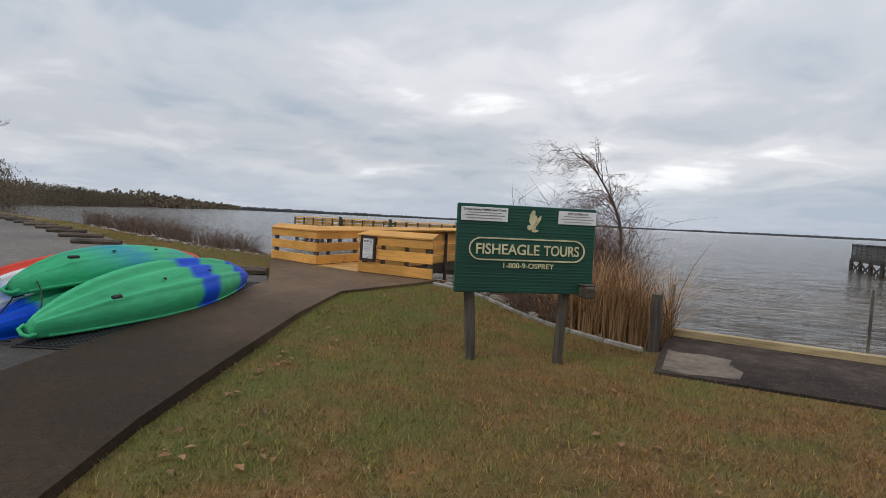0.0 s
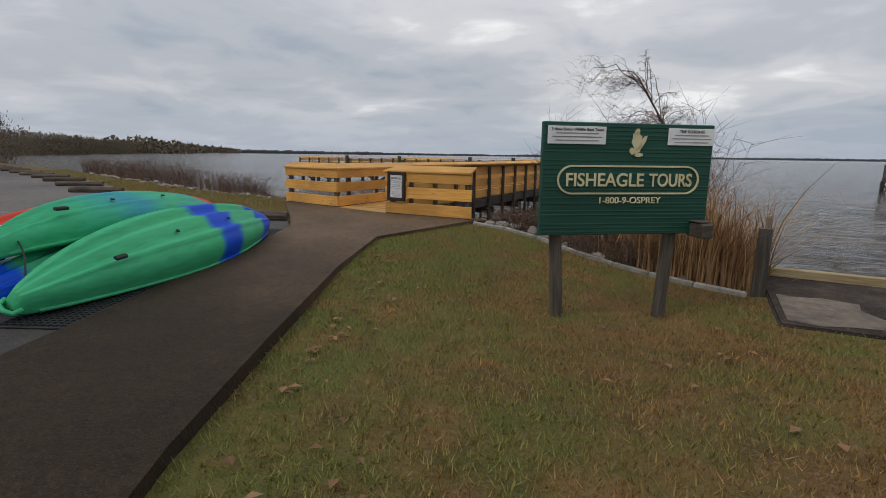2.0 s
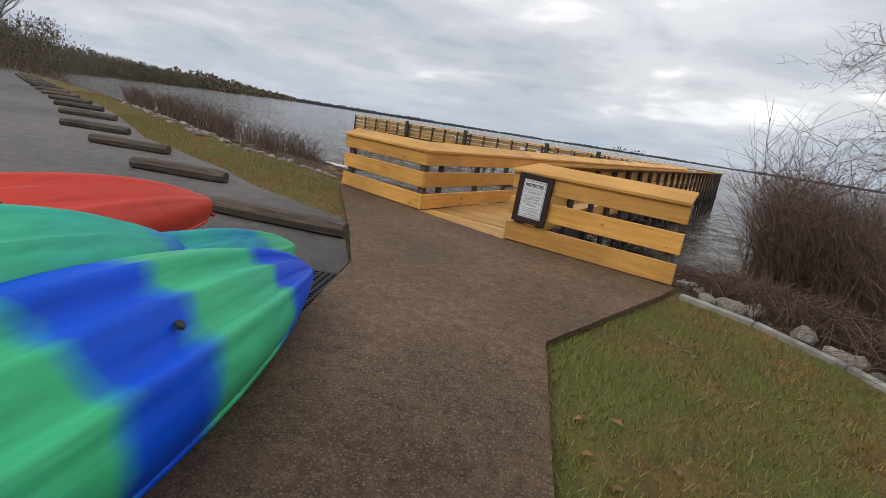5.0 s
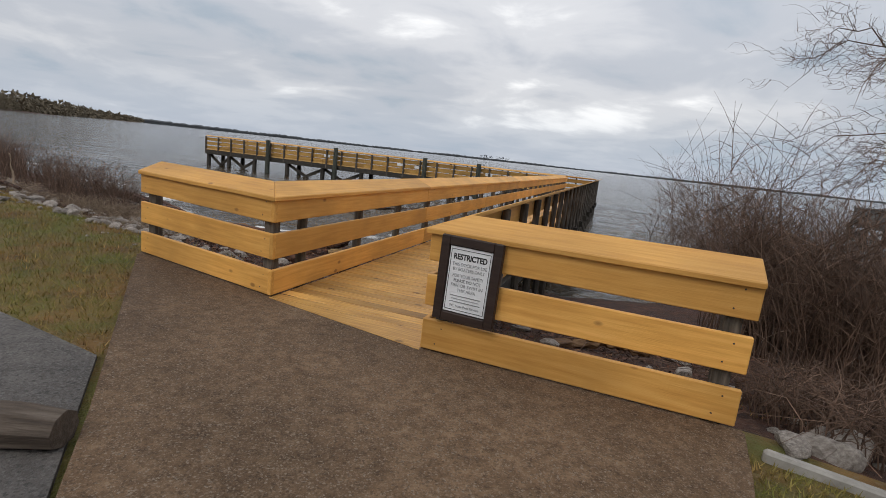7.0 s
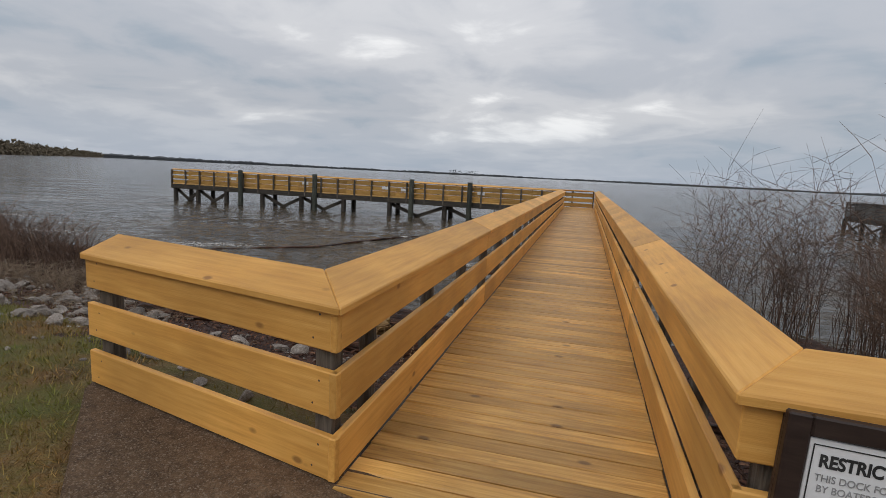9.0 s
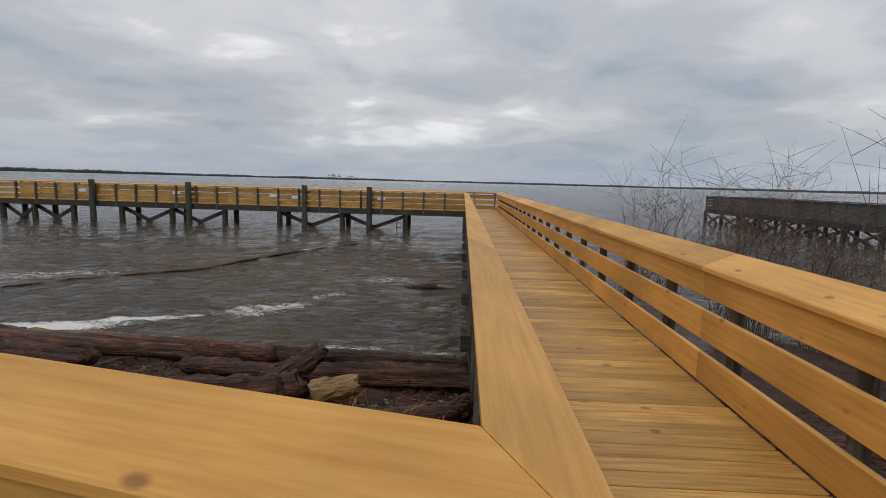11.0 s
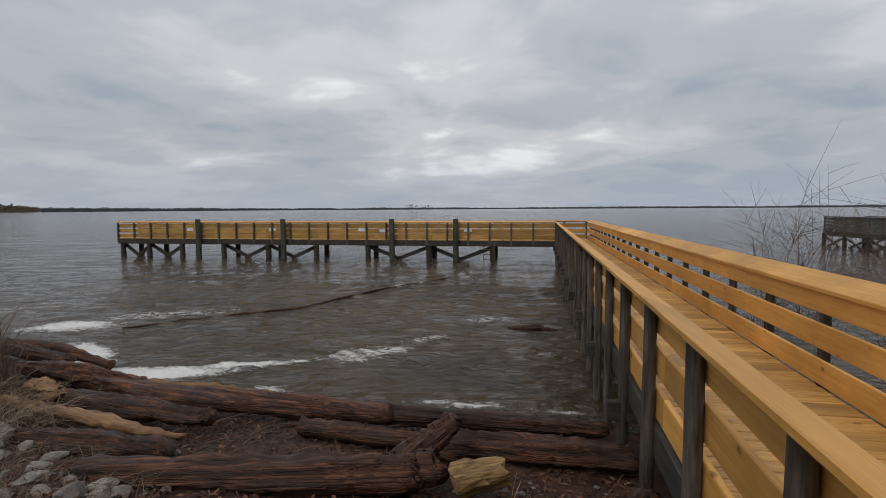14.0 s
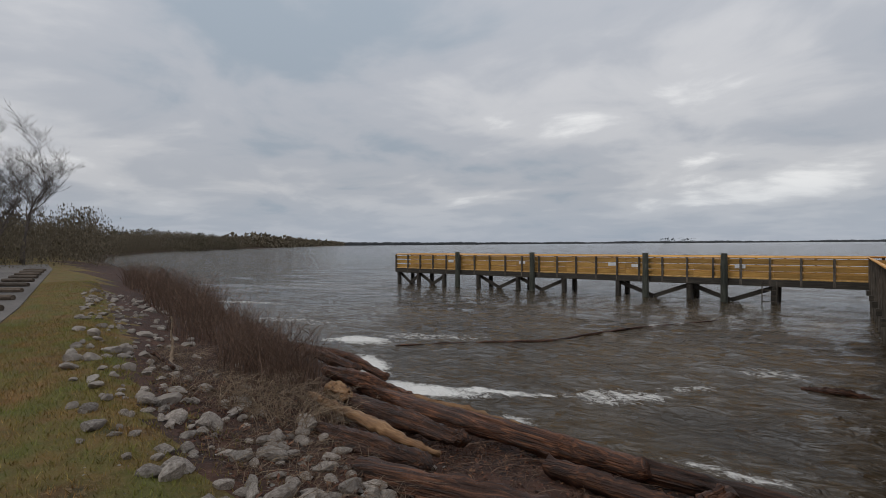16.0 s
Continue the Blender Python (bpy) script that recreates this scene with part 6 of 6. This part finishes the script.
def woods(name, line, depth, spacing, tall, material, label, seed, clumps=26, size=0.12, wide=0.85, high=0.9):
    """Woods along a line: irregular crowns, each of many small tilted leaf and twig clumps, with gaps."""
    rng = random.Random(seed)
    verts, faces = [], []
    for (xa, ya), (xb, yb) in zip(line, line[1:]):
        length = math.hypot(xb - xa, yb - ya)
        nrm = Vector((-(yb - ya), xb - xa, 0)).normalized()
        for k in range(int(length / spacing)):
            t = rng.random()
            back = -depth * rng.random()
            x, y = xa + (xb - xa) * t - nrm.x * back, ya + (yb - ya) * t - nrm.y * back
            h = tall * rng.uniform(0.68, 1.0) * (1.12 if rng.random() < 0.06 else 1)
            for q in range(clumps):
                w = h * size * rng.uniform(0.5, 1.2)
                u = rng.random()
                r = h * 0.24 * math.sqrt(max(0.03, 1.0 - u ** 2.2))
                c = Vector((x + rng.gauss(0, r), y + rng.gauss(0, r), WATER_Z + h * (0.03 + 0.93 * u)))
                base = len(verts)
                verts += [c + Vector((rng.uniform(-wide, wide), rng.uniform(-wide, wide), rng.uniform(-high, high))) * w for _ in range(4)]
                faces += [(base, base + 1, base + 2), (base + 2, base + 3, base)]
    ob = part(name, mesh_of(name, verts, faces, material, False), None)
    tagged(ob, label, "woods", "", "stuff")


def far_shore(name, line, low, high, material, label, seed):
    """A far wooded shore as a long thick bank with an uneven crown line."""
    rng = random.Random(seed)
    verts, faces = [], []
    for (xa, ya), (xb, yb) in zip(line, line[1:]):
        length = math.hypot(xb - xa, yb - ya)
        n = int(length / 14)
        away = Vector((xa + xb, ya + yb, 0)).normalized() * 60
        base = len(verts)
        for k in range(n + 1):
            t = k / n
            x, y = xa + (xb - xa) * t, ya + (yb - ya) * t
            h = low + (high - low) * (0.5 + 0.5 * noise.noise((x * 0.004, y * 0.004, seed))) + rng.uniform(-0.12, 0.12) * high
            verts += [Vector((x, y, WATER_Z - 1)), Vector((x, y, WATER_Z + h * 0.7)), Vector((x, y, WATER_Z + h)) + away * 0.4, Vector((x, y, WATER_Z - 1)) + away]
        for k in range(n):
            for j in range(3):
                p = base + 4 * k + j
                faces.append((p, p + 4, p + 5, p + 1))
    ob = part(name, mesh_of(name, verts, faces, material, False), None)
    tagged(ob, label, "woods", "", "stuff")


woods("lakeside_woods", [(-64, 20.5), (-150, 48), (-240, 101)], 18, 0.2, 8.0, M_FAR, "brown leafless woods along the lake shore", 61, 130, 0.036, 0.5, 0.95)
woods("lakeside_woods", [(-240, 99), (-430, 266)], 26, 0.4, 11.5, M_FAR, "brown leafless woods along the lake shore", 67, 70, 0.065, 0.5, 1.0)
woods("lakeside_pines", [(-120, 34), (-240, 99), (-430, 266)], 18, 9.0, 11, M_PINE_TREE, "scattered dark green pines in the lakeside woods", 68, 90, 0.07)
woods("lakeside_woods", [(-430, 266), (-900, 706), (-1500, 1305)], 40, 2.2, 16, M_FAR, "brown leafless woods along the lake shore", 62, 16, 0.22)
woods("lot_end_woods", [(-84, 14), (-84, -45)], 34, 0.14, 4.5, M_FAR, "brown leafless undergrowth behind the parking lot", 63, 60, 0.05, 0.4, 1.1)
woods("lot_side_woods", [(-84, -62), (60, -75)], 20, 1.2, 13, M_FAR, "brown leafless woods behind the parking lot", 64, 40, 0.1, 0.3, 1.4)
# the farthest woods look hazy through their blue-grey material alone
far_shore("far_shore_woods", [(-1500, 1305), (-1650, 3300), (-300, 3900), (1400, 3700), (2300, 2600)], 9, 17, M_FAR_HAZED, "hazy wooded shore far across the lake", 65)
far_shore("far_shore_woods", [(2300, 2600), (2400, 1500), (2100, 300), (1900, -80)], 12, 20, M_FAR_HAZED, "hazy wooded shore far across the lake", 69)
woods("island_woods", [(-720, 2700), (-560, 2720)], 20, 9, 30, M_FAR_HAZED, "hazy clump of taller trees on the far shore", 66, 10, 0.2)


# ---------------------------------------------------------------- small things
def dock_posts():
    for x, y, h, r, mat, lab in ((8.22, -2.5, 0.72, 0.075, M_PILE, "weathered grey wooden mooring post"), (8.36, -1.18, 0.75, 0.035, M_CURB, "pale metal pipe post at the dock edge"), (10.9, -0.9, 0.9, 0.02, M_PILE, "thin dark stake standing in the water")):
        z = -0.4 if r > 0.03 else -1.3
        ob = part("mooring_post", pile_mesh(r, r * 0.92, h - z - 0.28, mat, seed=2), None, None, Matrix.Translation((x, y, z)))
        tagged(ob, lab, "post")
    verts, faces = [], []
    tube(verts, faces, [(0, 0, -0.3), (0.3, 0.05, 0.15), (0.62, 0.12, 0.42)], [0.035, 0.03, 0.02], 6)
    ob = part("floating_stick", mesh_of("stick", verts, faces, M_LOG), None, None, Matrix.Translation((12.9, 7.0, WATER_Z)))
    tagged(ob, "dark stick poking out of the lake", "stick")
    driftwood([(-1.6, 11.6, WATER_Z), (-1.0, 11.4, WATER_Z + 0.1), (-0.5, 11.5, WATER_Z)], [0.06, 0.08, 0.05], M_LOG, "dark branch floating beside the pier", 90)
    driftwood([(-10.4, 10.0, WATER_Z + 0.05), (-7.4, 13.0, WATER_Z + 0.06), (-6.2, 16.4, WATER_Z + 0.06), (-4.4, 19.6, WATER_Z + 0.05)], [0.03, 0.045, 0.045, 0.03], M_LOG, "long dark floating boom across the bay", 91)


dock_posts()


def bark_chips():
    rng = random.Random(23)
    verts, faces = [], []
    for k in range(15000):
        if k < 12000:
            x = rng.uniform(-8.5, 0.0)
            y = float(np.interp(x, SHORE_X, TOP_Y)) + 0.5 + rng.random() * 4.6
        else:
            x, y = rng.uniform(1.7, 6.5), rng.uniform(0.2, 4.5)
            if y < float(np.interp(x, SHORE_X, TOP_Y)) + 0.3:
                continue
        z = float(ground_z(x, y)) + rng.uniform(0.0, 0.035)
        a, sz = rng.uniform(0, 6.3), 0.012 + 0.04 * rng.random() ** 2
        c, s_ = math.cos(a) * sz, math.sin(a) * sz
        b = len(verts)
        t = rng.uniform(-0.02, 0.02)
        verts += [Vector((x + c, y + s_, z + t)), Vector((x - s_ * 0.4, y + c * 0.4, z + 0.01)), Vector((x - c, y - s_, z - t)), Vector((x + s_ * 0.4, y - c * 0.4, z + 0.008))]
        faces += [(b, b + 1, b + 2), (b, b + 2, b + 3)]
    tagged(part("bark_chips", mesh_of("chips", verts, faces, M_CHIP, False), None), "reddish bark chips and litter washed up on the shore", "litter", "", "stuff")


bark_chips()


def shore_pebbles():
    """Small pale pebbles and broken shells scattered over the dark soil."""
    rng = random.Random(77)
    verts, faces = [], []
    for k in range(420):
        x, y = rng.uniform(-5.5, -0.15), rng.uniform(1.3, 4.3)
        z = float(ground_z(x, y))
        r = 0.008 + 0.026 * rng.random() ** 3
        b = len(verts)
        ring = [Vector((x + r * rng.uniform(0.7, 1.3) * math.cos(w), y + r * rng.uniform(0.7, 1.3) * math.sin(w), z + r * 0.15)) for w in (0.2, 1.3, 2.4, 3.5, 4.4, 5.4)]
        verts += ring + [Vector((x, y, z + r * rng.uniform(0.6, 0.9)))]
        faces += [(b + i, b + (i + 1) % 6, b + 6) for i in range(6)]
    tagged(part("pebbles", mesh_of("pebbles", verts, faces, M_CURB, False), None), "small pale pebbles scattered on dark shore soil", "pebbles", "", "stuff")


shore_pebbles()


def fallen_leaves():
    rng = random.Random(14)
    verts, faces = [], []
    for k in range(170):
        t = rng.random()
        if k < 110:
            x, y = 3.6 + 3.6 * t + abs(rng.gauss(0.12, 0.25)), -3.6 - 6.8 * t
        else:
            x, y = rng.uniform(5, 10), rng.uniform(-9.5, -4)
        z = float(ground_z(x, y)) + 0.03
        a, sz = rng.uniform(0, 6.3), rng.uniform(0.02, 0.05)
        c, s_ = math.cos(a) * sz, math.sin(a) * sz
        b = len(verts)
        verts += [Vector((x + c, y + s_, z)), Vector((x - s_ * 0.6, y + c * 0.6, z + 0.012)), Vector((x - c, y - s_, z + 0.004)), Vector((x + s_ * 0.6, y - c * 0.6, z + 0.015))]
        faces += [(b, b + 1, b + 2), (b, b + 2, b + 3)]
    tagged(part("fallen_leaves", mesh_of("leaves", verts, faces, M_LEAF, False), None), "brown fallen leaves lying on the lawn", "leaves", "", "stuff")


fallen_leaves()


def picnic_table(x, y, turn):
    m = pose(x, y, -0.05, 0, 0, turn)
    thing = tagged(empty("picnic_table", m), "dark wooden picnic table beside the parking lot", "picnic table", "picnic tables")
    for k in range(5):
        part("top_board", box_mesh(1.8, 0.14, 0.04, M_STOP, 0.006), None, thing, m @ Matrix.Translation((0, -0.3 + 0.15 * k, 0.74)))
    for yy in (-0.7, 0.7):
        part("bench", box_mesh(1.8, 0.26, 0.04, M_STOP, 0.006), None, thing, m @ Matrix.Translation((0, yy, 0.44)))
    for xx in (-0.65, 0.65):
        part("cross_brace", box_mesh(0.05, 1.6, 0.1, M_STOP, 0.006), None, thing, m @ Matrix.Translation((xx, 0, 0.38)))
        for yy in (-1, 1):
            part("leg", box_mesh(0.05, 0.09, 0.85, M_STOP, 0.006), None, thing, m @ Matrix.Translation((xx, yy * 0.42, 0.37)) @ Matrix.Rotation(radians(yy * 28), 4, "X"))


picnic_table(-61, 6.5, 20)
picnic_table(-72, -3.0, 50)


def cabin():
    m = pose(-88, -6, -0.1, 0, 0, 15)
    thing = tagged(empty("cabin", m), "low brown wooden shelter among the trees", "cabin")
    part("wall", box_mesh(7, 4.5, 2.5, M_CABIN, 0.02), None, thing, m @ Matrix.Translation((0, 0, 1.2)))
    for yy in (-1, 1):
        part("roof", box_mesh(8, 3.1, 0.12, M_BEAM, 0.02), None, thing, m @ Matrix.Translation((0, yy * 1.3, 3.0)) @ Matrix.Rotation(radians(-yy * 24), 4, "X"))
    part("door", box_mesh(0.06, 1.0, 2.0, M_PILE, 0.01), None, thing, m @ Matrix.Translation((3.52, 0.6, 1.0)))
    part("window", box_mesh(0.06, 1.1, 0.8, M_BLACK, 0.01), None, thing, m @ Matrix.Translation((3.52, -1.1, 1.5)))


cabin()


# short dormant grass over the lawn
def grass():
    rng = np.random.default_rng(5)
    verts, faces = [], []

    def sow(n, x0, x1, y0, y1, test, h0, h1):
        X, Y = rng.uniform(x0, x1, n), rng.uniform(y0, y1, n)
        keep = test(X, Y)
        X, Y = X[keep], Y[keep]
        Z = ground_z(X, Y)
        H = rng.uniform(h0, h1, len(X))
        A = rng.uniform(0, 2 * np.pi, len(X))
        LX, LY = rng.normal(0, 0.6, len(X)) * H, rng.normal(0, 0.6, len(X)) * H
        for x, y, z, h, a, lx, ly in zip(X, Y, Z, H, A, LX, LY):
            c, s = math.cos(a) * 0.0052, math.sin(a) * 0.0052
            b = len(verts)
            verts.extend(((x - c, y - s, z - 0.01), (x + c, y + s, z - 0.01), (x + lx, y + ly, z + h)))
            faces.append((b, b + 1, b + 2))

    def right_lawn(X, Y):
        edge = np.interp(Y, [-21.5, -14.6, -8.95, -8.1, -6.95, -4.95, -3.05, -1.0, -0.44], [13.4, 9.5, 6.25, 5.7, 5.08, 4.05, 3.22, 3.58, 3.66])
        return (X > edge + 0.01) & (Y < np.interp(X, [p[0] for p in EDGING], [p[1] for p in EDGING]) - 0.06) & ~((X > 8.28) & (Y > -3.72))

    def left_lawn(X, Y):
        lot = np.interp(X, [p[0] for p in LOT_EDGE], [p[1] for p in LOT_EDGE])
        apron = np.interp(X, [-2.04, 1.33], [0.42, -2.85])
        return (Y > lot + 0.02) & (Y < np.interp(X, SHORE_X, TOP_Y) + 0.35) & ((X < -2.12) | (Y < apron - 0.02))
    sow(170000, 3.1, 12, -10.5, -0.5, right_lawn, 0.015, 0.05)
    sow(90000, -15, 0.2, -1.9, 5, left_lawn, 0.02, 0.06)
    sow(50000, -30, -15, 0.5, 13, left_lawn, 0.03, 0.07)
    sow(12000, -14, 6, 0.3, 3.5, lambda X, Y: (Y > np.interp(X, SHORE_X, TOP_Y)) & (Y < np.interp(X, SHORE_X, TOP_Y) + 1.0) & ((X < -0.1) | (X > 1.8)), 0.02, 0.07)
    ob = part("grass", mesh_of("grass", verts, faces, M_BLADE, False), None)
    tagged(ob, "short dormant brown and green grass blades", "grass", "", "stuff")


grass()
